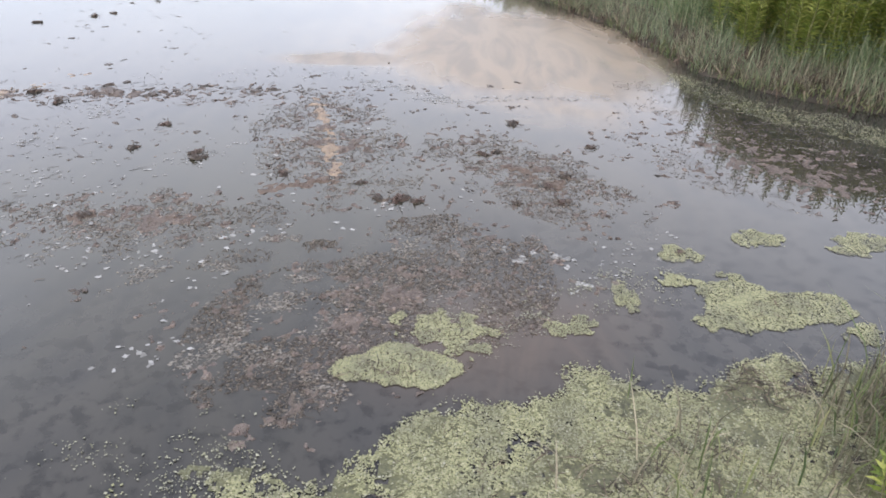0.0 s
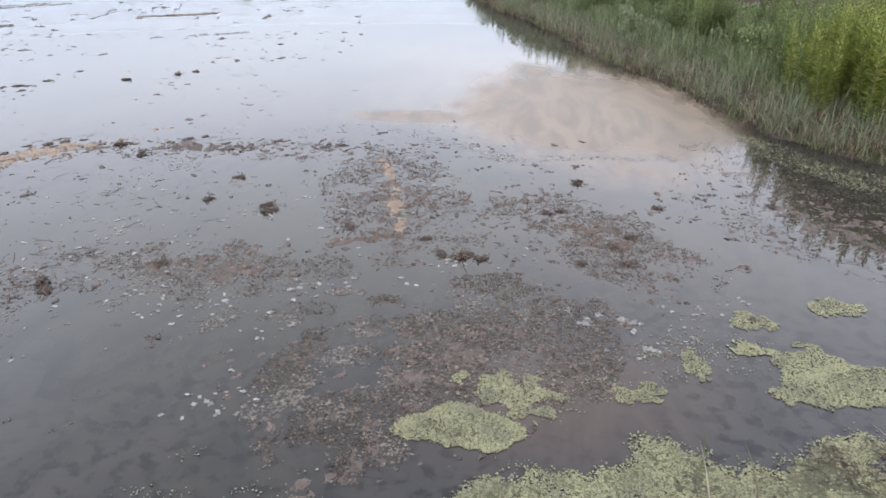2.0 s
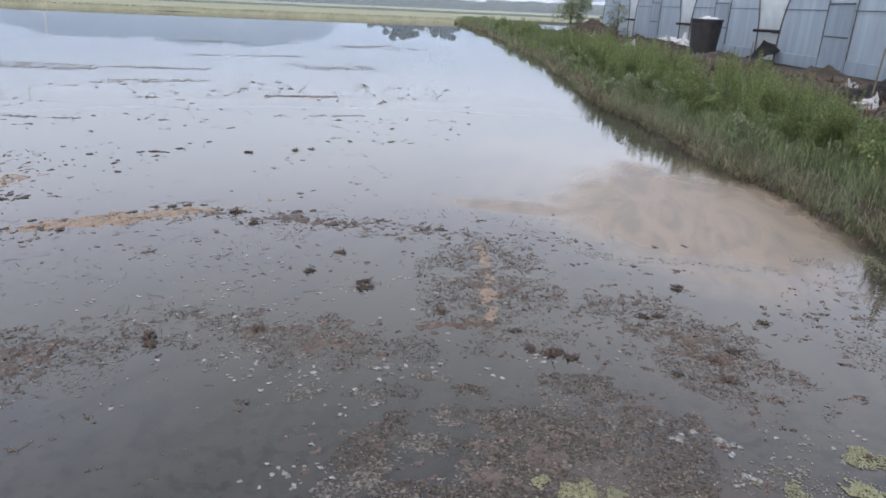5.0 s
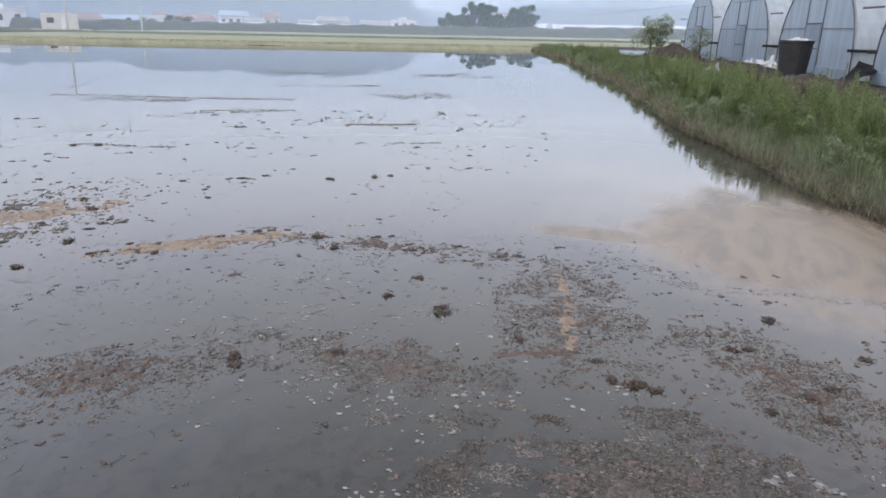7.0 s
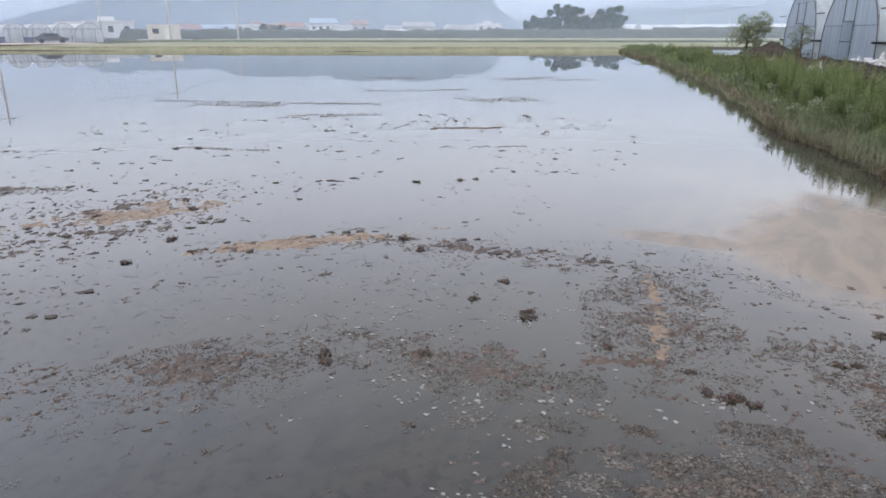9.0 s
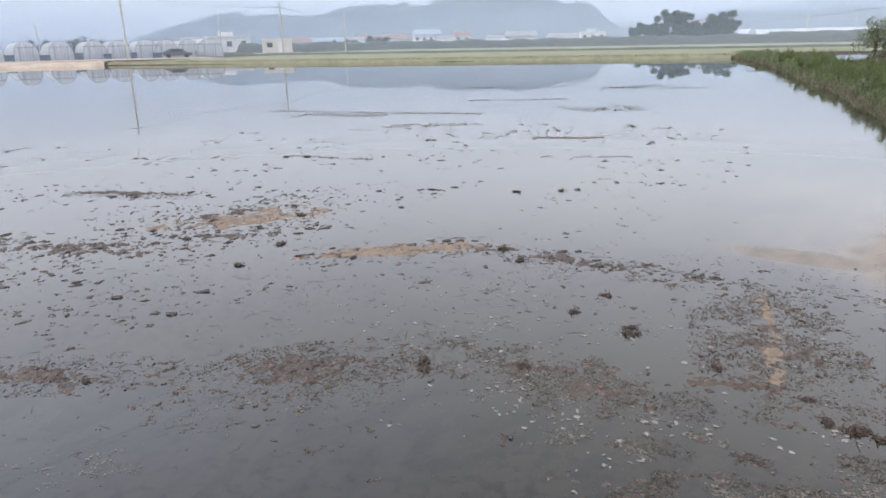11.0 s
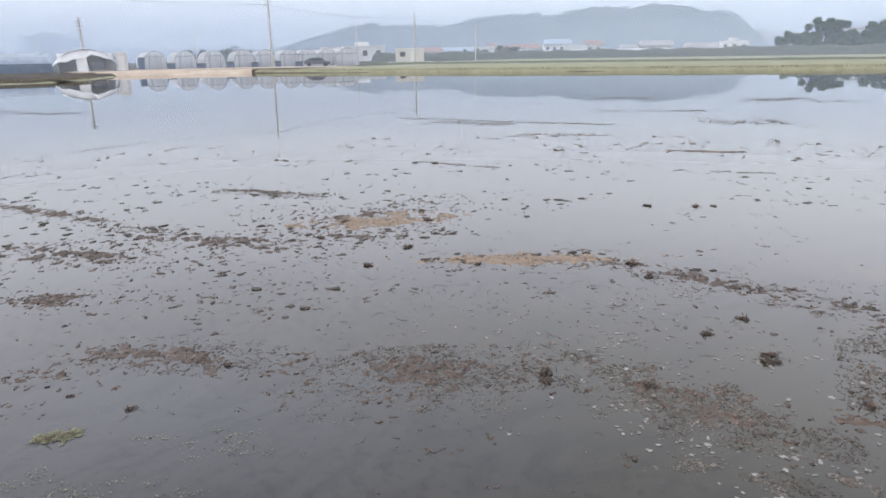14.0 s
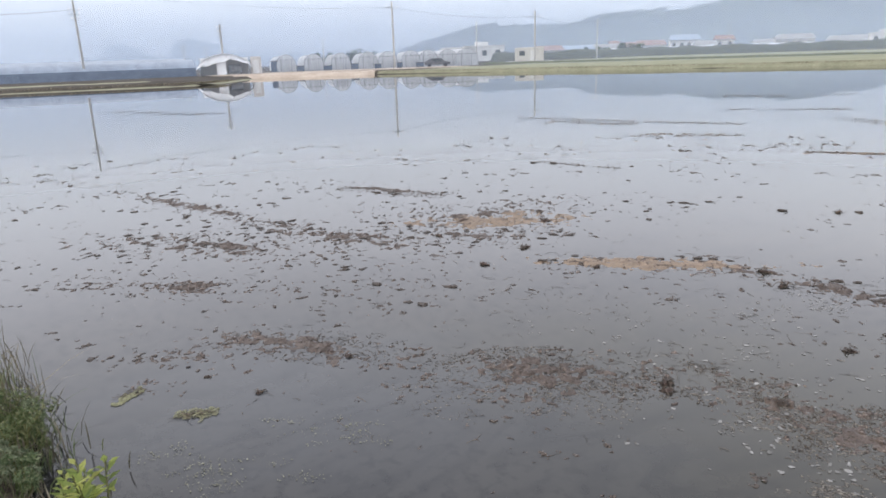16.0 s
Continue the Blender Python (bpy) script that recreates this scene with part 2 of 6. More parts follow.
DRYGRASS = island_matter("dry_grass", ((0.0, (0.07, 0.066, 0.048)), (0.6, (0.17, 0.152, 0.108)), (1.0, (0.3, 0.265, 0.19))), 0.7, 0.2, 0.3)
WEED = island_matter("weed_leaf", ((0.0, (0.08, 0.125, 0.05)), (0.6, (0.175, 0.235, 0.095)), (1.0, (0.3, 0.33, 0.15))), 0.5, 0.35, 0.5)
WEED_YELLOW = island_matter("yellowish_weed_leaf", ((0.0, (0.11, 0.16, 0.03)), (0.6, (0.25, 0.3, 0.065)), (1.0, (0.4, 0.41, 0.12))), 0.5, 0.35, 0.45)
STEM = rough_matter("weed_stem", (0.06, 0.07, 0.025), (0.16, 0.15, 0.06), 20.0, 0.7, 0.2, 0.002)
LEAF_FAR = island_matter("tree_leaf", ((0.0, (0.016, 0.032, 0.016)), (0.6, (0.045, 0.07, 0.036)), (1.0, (0.09, 0.12, 0.06))), 0.6, 0.2, 0.2)
SAGE = island_matter("grey_green_leaf", ((0.0, (0.08, 0.105, 0.06)), (0.6, (0.155, 0.185, 0.11)), (1.0, (0.24, 0.26, 0.17))), 0.6, 0.25, 0.3)
DARKPIPE = rough_matter("rusty_dark_pipe", (0.03, 0.03, 0.032), (0.09, 0.088, 0.085), 6.0, 0.5, 0.1, 0.002)
WOODLAND = island_matter("woodland_crown", ((0.0, (0.004, 0.008, 0.006)), (0.5, (0.03, 0.045, 0.028)), (1.0, (0.1, 0.12, 0.07))), 0.8, 0.1)
PALE_SOIL = rough_matter("pale_bare_soil", (0.26, 0.21, 0.165), (0.46, 0.39, 0.32), 0.35, 0.9, 0.5, 0.05)
BARK = rough_matter("bark", (0.05, 0.04, 0.03), (0.14, 0.11, 0.085), 8.0)
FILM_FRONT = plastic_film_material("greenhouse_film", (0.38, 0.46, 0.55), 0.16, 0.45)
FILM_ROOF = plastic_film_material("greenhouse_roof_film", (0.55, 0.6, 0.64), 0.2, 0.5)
FILM_CLEAR = plastic_film_material("clear_greenhouse_film", (0.78, 0.8, 0.82), 0.36, 0.6)
FILM_MILK = plastic_film_material("milky_greenhouse_film", (0.52, 0.6, 0.71), 0.1, 0.15)
WHITE_FAR = rough_matter("weathered_white_film", (0.42, 0.44, 0.46), (0.6, 0.62, 0.64), 0.25, 0.6, 0.3, 0.05)
STEEL = rough_matter("galvanised_pipe", (0.11, 0.115, 0.12), (0.3, 0.31, 0.32), 6.0, 0.45, 0.1, 0.002)
BLACKNET = rough_matter("black_shade_net", (0.006, 0.006, 0.008), (0.03, 0.03, 0.034), 3.0, 0.8, 0.6, 0.02)
NAVYNET = rough_matter("dark_blue_shade_sheet", (0.075, 0.1, 0.145), (0.13, 0.165, 0.22), 1.0, 0.7, 0.3, 0.02)
TUB = rough_matter("black_rubber_tub", (0.012, 0.012, 0.014), (0.03, 0.03, 0.033), 3.0, 0.55, 0.15, 0.004)
SACKCLOTH = rough_matter("white_plastic_sack", (0.3, 0.31, 0.32), (0.5, 0.51, 0.52), 5.0, 0.5, 0.7, 0.02)
CONCRETE = rough_matter("concrete", (0.3, 0.29, 0.27), (0.45, 0.44, 0.41), 2.0, 0.85, 0.2, 0.004)
WIRE = rough_matter("power_wire", (0.03, 0.03, 0.03), (0.06, 0.06, 0.06), 2.0, 0.6, 0)
FIELD = rough_matter("young_rice_field", (0.15, 0.16, 0.1), (0.245, 0.25, 0.17), 0.3, 0.9, 0.6, 0.05)
PALE_BUND = rough_matter("pale_grassy_bund", (0.14, 0.145, 0.095), (0.25, 0.245, 0.17), 0.9, 0.9, 0.8, 0.05)
BUND = rough_matter("grassy_bund", (0.035, 0.048, 0.022), (0.1, 0.105, 0.055), 0.9, 0.9, 0.8, 0.05)
REED = rough_matter("reed_thicket", (0.03, 0.036, 0.026), (0.08, 0.083, 0.06), 0.6, 0.9, 1.0, 0.3)
WOOD_HILL = rough_matter("wooded_hill", (0.018, 0.034, 0.018), (0.055, 0.08, 0.04), 0.05, 0.9, 1.0, 2.0)
WHITEWALL = rough_matter("white_plaster", (0.5, 0.5, 0.49), (0.66, 0.66, 0.65), 0.5, 0.8, 0.1, 0.005)
CREAM = rough_matter("cream_panel", (0.42, 0.4, 0.37), (0.54, 0.515, 0.48), 0.8, 0.7, 0.1, 0.005)
ROOF_RED = rough_matter("red_roof", (0.2, 0.13, 0.11), (0.31, 0.21, 0.18), 0.8, 0.8, 0.3, 0.02)
ROOF_BLUE = rough_matter("blue_grey_roof", (0.23, 0.29, 0.37), (0.32, 0.38, 0.45), 0.8, 0.7, 0.3, 0.02)
ROOF_GREY = rough_matter("grey_roof", (0.2, 0.2, 0.2), (0.36, 0.36, 0.35), 0.8, 0.8, 0.3, 0.02)
GLASS_DARK = rough_matter("dark_window", (0.03, 0.035, 0.04), (0.07, 0.08, 0.09), 1.0, 0.15, 0)
CARPAINT = rough_matter("dark_grey_car_paint", (0.05, 0.05, 0.054), (0.08, 0.08, 0.085), 2.0, 0.3, 0, spec=0.5)
WHITE_SHEET = rough_matter("white_tarpaulin", (0.78, 0.79, 0.8), (0.88, 0.89, 0.9), 0.8, 0.55, 0.3, 0.03)

# ---- mesh helpers ----
RNG = np.random.default_rng(7)


def mesh_of(name, verts, tris, smooth=False):
    verts, tris = np.asarray(verts, np.float32).reshape(-1, 3), np.asarray(tris, np.int32).reshape(-1, 3)
    me = bpy.data.meshes.new(name)
    me.vertices.add(len(verts))
    me.vertices.foreach_set("co", verts.ravel())
    me.loops.add(tris.size)
    me.loops.foreach_set("vertex_index", tris.ravel())
    me.polygons.add(len(tris))
    me.polygons.foreach_set("loop_start", np.arange(0, tris.size, 3, dtype=np.int32))
    me.update(calc_edges=True)
    if smooth:
        me.polygons.foreach_set("use_smooth", np.ones(len(tris), bool))
    return me


def put(name, me, material, label="", category="", kind="", group="", parent=None, m=None):
    ob = new(name, me)
    if material and not me.materials:
        me.materials.append(material)
    if parent:
        ob.parent = parent
    if m is not None:
        ob.matrix_basis = m
    return tagged(ob, label, category, group, kind)


def part(name, bm, material, parent, label=""):
    me = bpy.data.meshes.new(name)
    bm.to_mesh(me)
    bm.free()
    return put(name, me, material, label, parent=parent)


def thing(name, x, y, z, label, category, group="", turn=0.0):
    ob = new(name)
    ob.matrix_basis = pose(x, y, z, 0, 0, turn)
    return tagged(ob, label, category, group)


def box(bm, x0, x1, y0, y1, z0, z1, bevel=0.0):
    made = bmesh.ops.create_cube(bm, size=1)["verts"]
    bmesh.ops.scale(bm, vec=(x1 - x0, y1 - y0, z1 - z0), verts=made)
    bmesh.ops.translate(bm, vec=((x0 + x1) / 2, (y0 + y1) / 2, (z0 + z1) / 2), verts=made)
    if bevel:
        edges = list({e for v in made for e in v.link_edges})
        bmesh.ops.bevel(bm, geom=edges, offset=bevel, segments=1, affect="EDGES")
    return bm


def rod(bm, a, b, r0, r1=None, sides=6):
    """A round bar from a to b."""
    a, b = Vector(a), Vector(b)
    r1 = r0 if r1 is None else r1
    made = bmesh.ops.create_cone(bm, cap_ends=True, segments=sides, radius1=r0, radius2=r1, depth=(b - a).length)["verts"]
    q = (b - a).to_track_quat("Z", "Y").to_matrix().to_4x4()
    bmesh.ops.transform(bm, matrix=Matrix.Translation((a + b) / 2) @ q, verts=made)
    return bm


def value_noise(x, y, seed=0):
    """Smooth lattice noise from 0 to 1, for arrays."""
    x, y = np.asarray(x, float), np.asarray(y, float)
    ix, iy = np.floor(x).astype(np.int64), np.floor(y).astype(np.int64)
    fx, fy = x - ix, y - iy
    fx, fy = fx * fx * (3 - 2 * fx), fy * fy * (3 - 2 * fy)

    def cell(i, j):
        h = (i * 374761393 + j * 668265263 + seed * 974711) & 0xFFFFFFFF
        h = ((h ^ (h >> 13)) * 1274126177) & 0xFFFFFFFF
        return ((h ^ (h >> 16)) & 0xFFFF) / 65535.0
    return (cell(ix, iy) * (1 - fx) + cell(ix + 1, iy) * fx) * (1 - fy) + (cell(ix, iy + 1) * (1 - fx) + cell(ix + 1, iy + 1) * fx) * fy


def rough_noise(x, y, seed=0):
    return 0.55 * value_noise(x, y, seed) + 0.3 * value_noise(2.1 * x, 2.1 * y, seed + 1) + 0.15 * value_noise(4.3 * x, 4.3 * y, seed + 2)


def in_patch(count, cx, cy, a, b, turn, torn=0.5, scale=4.0, seed=0, soft=0.5):
    """Random places in an ellipse with a torn rim and gaps; turn in degrees from +x."""
    r, w = np.sqrt(RNG.random(count * 6)) * 1.15, RNG.random(count * 6) * 2 * np.pi
    px, py = a * r * np.cos(w), b * r * np.sin(w)
    c, s = math.cos(radians(turn)), math.sin(radians(turn))
    x, y = cx + c * px - s * py, cy + s * px + c * py
    keep = (1 - r) + torn * 2.2 * (rough_noise(x * scale, y * scale, seed) - 0.5) > 0.04 + soft * RNG.random(len(x))
    return np.stack([x[keep], y[keep]], 1)[:count]


def flecks(places, small, large, z, dome=0.25, long=1.0, sides=6, heading=None):
    """Small uneven domed flakes lying on the water: verts and triangles."""
    k = len(places)
    size = small + (large - small) * RNG.random(k) ** 2
    w = (RNG.random(k) * 2 * np.pi if heading is None else heading + RNG.normal(0, 0.5, k))
    ang = np.arange(sides) * 2 * np.pi / sides
    rad = size[:, None] * (0.5 + 0.9 * RNG.random((k, sides))) * 0.5
    lx, ly = rad * np.cos(ang) * long, rad * np.sin(ang)
    c, s = np.cos(w)[:, None], np.sin(w)[:, None]
    tilt = RNG.normal(0, 0.06, (k, 2))
    rim = np.stack([places[:, :1] + c * lx - s * ly, places[:, 1:2] + s * lx + c * ly, z + tilt[:, :1] * lx + tilt[:, 1:] * ly + 0 * lx], 2)
    mid = np.stack([places[:, 0], places[:, 1], z + dome * size], 1)[:, None]
    verts = np.concatenate([rim, mid], 1)
    i = np.arange(sides)
    tri = np.stack([i, (i + 1) % sides, np.full(sides, sides)], 1)
    tris = (np.arange(k) * (sides + 1))[:, None, None] + tri
    return verts.reshape(-1, 3), tris.reshape(-1, 3)


def solid_base(kind):
    bm = bmesh.new()
    if kind == "grain":
        for p in ((1, 0, 0), (0, 1, 0), (-1, 0, 0), (0, -1, 0), (0, 0, 1), (0, 0, -1)):
            bm.verts.new(Vector(p) * 0.5)
        bm.verts.ensure_lookup_table()
        for a, b in ((0, 1), (1, 2), (2, 3), (3, 0)):
            bm.faces.new((bm.verts[a], bm.verts[b], bm.verts[4]))
            bm.faces.new((bm.verts[b], bm.verts[a], bm.verts[5]))
    else:
        bmesh.ops.create_icosphere(bm, subdivisions=1, radius=0.5)
    bm.verts.index_update()
    out = np.array([v.co for v in bm.verts]), np.array([[v.index for v in f.verts] for f in bm.faces])
    bm.free()
    return out


SOLIDS = {k: solid_base(k) for k in ("grain", "lump")}


def solids(places, size, kind="grain", flat=0.5, long=1.5, heading=None, wild=0.5, sink=0.12, spread=0.6):
    """Uneven little bodies half sunk in the water; size for each place. Verts and triangles."""
    v0, t0 = SOLIDS[kind]
    k = len(places)
    w = RNG.random(k) * 2 * np.pi if heading is None else heading + RNG.normal(0, spread, k)
    v = v0 * (1 - wild + 2 * wild * RNG.random((k, len(v0), 1))) * np.asarray(size)[:, None, None] * (long, 1.0, 1.0)
    v[:, :, 2] *= flat * (0.6 + 0.8 * RNG.random((k, 1)))
    c, s = np.cos(w)[:, None], np.sin(w)[:, None]
    z = v[:, :, 2] + sink * np.asarray(size)[:, None] * flat
    out = np.stack([places[:, :1] + c * v[:, :, 0] - s * v[:, :, 1], places[:, 1:] + s * v[:, :, 0] + c * v[:, :, 1], z], 2)
    return out.reshape(-1, 3), ((np.arange(k) * len(v0))[:, None, None] + t0).reshape(-1, 3)


def heaps(p, least, most, size, heading=None, thin=0.38):
    """Every place becomes a ragged string of pieces: their places and sizes. size: one for all or one for each place."""
    k = RNG.integers(least, most + 1, len(p))
    big = np.broadcast_to(np.asarray(size, float), (len(p),)) * (0.45 + 0.9 * RNG.random(len(p)) ** 2)
    w = (RNG.random(len(p)) * 2 * np.pi if heading is None else heading + RNG.normal(0, 0.55, len(p)))
    q, big, w = np.repeat(p, k, 0), np.repeat(big, k), np.repeat(w, k)
    s, d = RNG.normal(0, 0.75, len(q)) * big, RNG.normal(0, 0.75 * thin, len(q)) * big
    out = q + np.column_stack([np.cos(w) * s - np.sin(w) * d, np.sin(w) * s + np.cos(w) * d])
    return out, big * (0.25 + 0.75 * RNG.random(len(q))) * np.exp(-0.35 * np.abs(s) / big)


def straws(places, short, long, z, thick=0.004, heading=None, spread=0.6, lift=0.15):
    """Bits of straw: bent three-sided prisms on the water."""
    k = len(places)
    size = short + (long - short) * RNG.random(k) ** 2.5
    w = (RNG.random(k) * 2 * np.pi if heading is None else radians(heading) + RNG.normal(0, spread, k))
    bend = RNG.normal(0, 0.35, k)
    up = np.abs(RNG.normal(0, lift, k)) * size
    th = thick * (0.5 + RNG.random(k))
    rows = []
    for f in (-0.5, 0.0, 0.5):
        ww = w + bend * f
        px, py = places[:, 0] + size * f * np.cos(ww), places[:, 1] + size * f * np.sin(ww)
        pz = z + up * (f + 0.5)
        nx, ny = -np.sin(ww), np.cos(ww)
        t = th * (1.0 if f == 0 else 0.55)
        rows += [np.stack([px + nx * t, py + ny * t, pz], 1), np.stack([px - nx * t, py - ny * t, pz], 1), np.stack([px, py, pz + 1.3 * t], 1)]
    verts = np.stack(rows, 1)
    tri = []
    for o in (0, 3):
        for a, b in ((0, 2), (2, 1)):
            tri += [(o + a, o + a + 3, o + b), (o + b, o + a + 3, o + b + 3)]
    tri += [(0, 2, 1), (6, 7, 8)]
    tris = (np.arange(k) * 9)[:, None, None] + np.array(tri)
    return verts.reshape(-1, 3), tris.reshape(-1, 3)


def blades(places, ground, low, high, width, lean=0.35, wind=(0, 0), droop=0.5):
    """Grass blades, each a tapered bent strip."""
    k = len(places)
    h = low + (high - low) * RNG.random(k)
    w, face = RNG.random(k) * 2 * np.pi, RNG.random(k) * 2 * np.pi
    out = np.abs(RNG.normal(0, lean, k)) * h
    dx, dy = np.cos(w) * out + wind[0] * h, np.sin(w) * out + wind[1] * h
    wd = width * (0.6 + 0.8 * RNG.random(k)) / 2
    rows = []
    for f, t in ((0.0, 0.8), (0.4, 1.0), (0.75, 0.7), (1.0, 0.0)):
        px, py = places[:, 0] + dx * f ** 1.8, places[:, 1] + dy * f ** 1.8
        pz = ground + h * (f - droop * 0.3 * f ** 3 * out / h)
        for sgn in ((-1, 1) if t else (0,)):
            rows.append(np.stack([px + sgn * t * wd * np.cos(face), py + sgn * t * wd * np.sin(face), pz], 1))
    verts = np.stack(rows, 1)
    tri = np.array([(0, 1, 2), (2, 1, 3), (2, 3, 4), (4, 3, 5), (4, 5, 6)])
    tris = (np.arange(k) * 7)[:, None, None] + tri
    return verts.reshape(-1, 3), tris.reshape(-1, 3)


def joined(*pairs):
    verts, tris, base = [], [], 0
    for v, t in pairs:
        verts.append(v)
        tris.append(t + base)
        base += len(v)
    return np.concatenate(verts), np.concatenate(tris)


def lump_mesh(name, seed, detail=2, flat=0.5, ragged=0.45):
    """An uneven clod about one metre across, to be scaled."""
    bm = bmesh.new()
    bmesh.ops.create_icosphere(bm, subdivisions=detail, radius=0.5)
    for v in bm.verts:
        d = v.co.normalized()
        k = 1 + ragged * noise.fractal(d * 1.7 + Vector((seed * 3.1, 0, 0)), 1.0, 2.0, 3) + 0.25 * ragged * noise.noise(d * 7 + Vector((0, seed, 0)))
        v.co = Vector((d.x, d.y, d.z * flat)) * 0.5 * k
    me = bpy.data.meshes.new(name)
    bm.to_mesh(me)
    bm.free()
    return me


# ---- the ground, the paddy and its banks ----
# Water's edge, anticlockwise: the near bank, the inlet, the grassy bank, the far bund, the far corner.
EDGE = [(-78, -12), (-40, -4.5), (-12, -1.2), (-5.4, -0.35), (-3.2, 0.05), (-1.4, 0.75), (0.0, 1.3), (1.1, 1.66), (1.9, 2.05), (3.0, 2.75), (4.6, 3.6),
        (5.2, 4.4), (4.4, 5.2), (3.4, 5.6), (2.8, 5.93), (2.32, 6.62), (2.12, 7.2), (1.8, 8.2), (1.06, 9.8), (0.33, 12.05), (-0.7, 14.4), (-1.75, 18.7), (-3.75, 26.3), (-6.2, 34), (-11.2, 50), (-19.5, 71),
        (-40, 61), (-60, 52.5), (-84, 43), (-92, 29), (-74, 19), (-72, 15)]
BANK_TOP = 0.36


def even_outline(points, step):
    out = []
    for i, a in enumerate(points):
        b = points[(i + 1) % len(points)]
        k = max(1, int(math.dist(a, b) / step(a, b)))
        out += [(a[0] + (b[0] - a[0]) * j / k, a[1] + (b[1] - a[1]) * j / k) for j in range(k)]
    return np.array(out)


def outline():
    """The water's edge with small bays and points."""
    p = even_outline(EDGE, lambda a, b: 0.25 if min(math.hypot(*a), math.hypot(*b)) < 14 else (1.0 if min(math.hypot(*a), math.hypot(*b)) < 45 else 4.0))
    t = np.roll(p, -1, 0) - np.roll(p, 1, 0)
    t /= np.linalg.norm(t, axis=1)[:, None]
    normal = np.stack([t[:, 1], -t[:, 0]], 1)
    wob = (rough_noise(p[:, 0] * 1.3, p[:, 1] * 1.3, 3) - 0.5) * 0.45
    return p + normal * wob[:, None], normal


RIM, OUTWARD = outline()


def ring(offset, z, uneven):
    q = RIM + OUTWARD * offset
    h = z + uneven * (rough_noise(q[:, 0] * 0.9, q[:, 1] * 0.9, 5) - 0.5)
    return np.column_stack([q, h])


def build_ground():
    far = np.array([[math.cos(a), math.sin(a)] for a in np.arctan2(RIM[:, 1] - 25, RIM[:, 0] + 35)])
    order = [ring(-2.0, -0.25, 0.02), ring(-0.5, -0.14, 0.04), ring(0.0, -0.01, 0.0), ring(0.12, 0.035, 0.04), ring(0.4, 0.1, 0.08), ring(0.8, 0.22, 0.12), ring(1.4, BANK_TOP, 0.12)]
    for radius, z in ((400, 0.36), (1300, 0.36), (4000, 0.36)):
        order.append(np.column_stack([far * radius + (-35, 25), np.full(len(far), z)]))
    n = len(RIM)
    verts = np.concatenate(order + [np.array([[-35, 25, -0.25]])])
    tris = []
    idx, nxt = np.arange(n), (np.arange(n) + 1) % n
    for r in range(len(order) - 1):
        a, b, c, d = r * n + idx, r * n + nxt, (r + 1) * n + nxt, (r + 1) * n + idx
        tris += [np.stack([a, d, c], 1), np.stack([a, c, b], 1)]
    tris.append(np.stack([idx, nxt, np.full(n, len(order) * n)], 1))
    me = mesh_of("ground", verts, np.concatenate(tris))
    put("ground", me, SOIL, "damp brown earth of banks and fields", "ground", "structure")


build_ground()


def build_water():
    bm = bmesh.new()
    bm.faces.new([bm.verts.new((x, y, 0)) for x, y in RIM + OUTWARD * 0.1])
    bmesh.ops.triangulate(bm, faces=bm.faces[:])
    me = bpy.data.meshes.new("water")
    bm.to_mesh(me)
    bm.free()
    put("water", me, WATER, "still turbid water of a flooded rice paddy", "water", "structure")


build_water()


# ---- shoals of mud and silt that just break the surface ----
def noise_levels(x, y, scale, seed):
    return 0.5 * value_noise(x * scale, y * scale, seed) + 0.27 * value_noise(x * scale * 2.7, y * scale * 2.7, seed + 5) + 0.23 * value_noise(x * scale * 7.3, y * scale * 7.3, seed + 9)


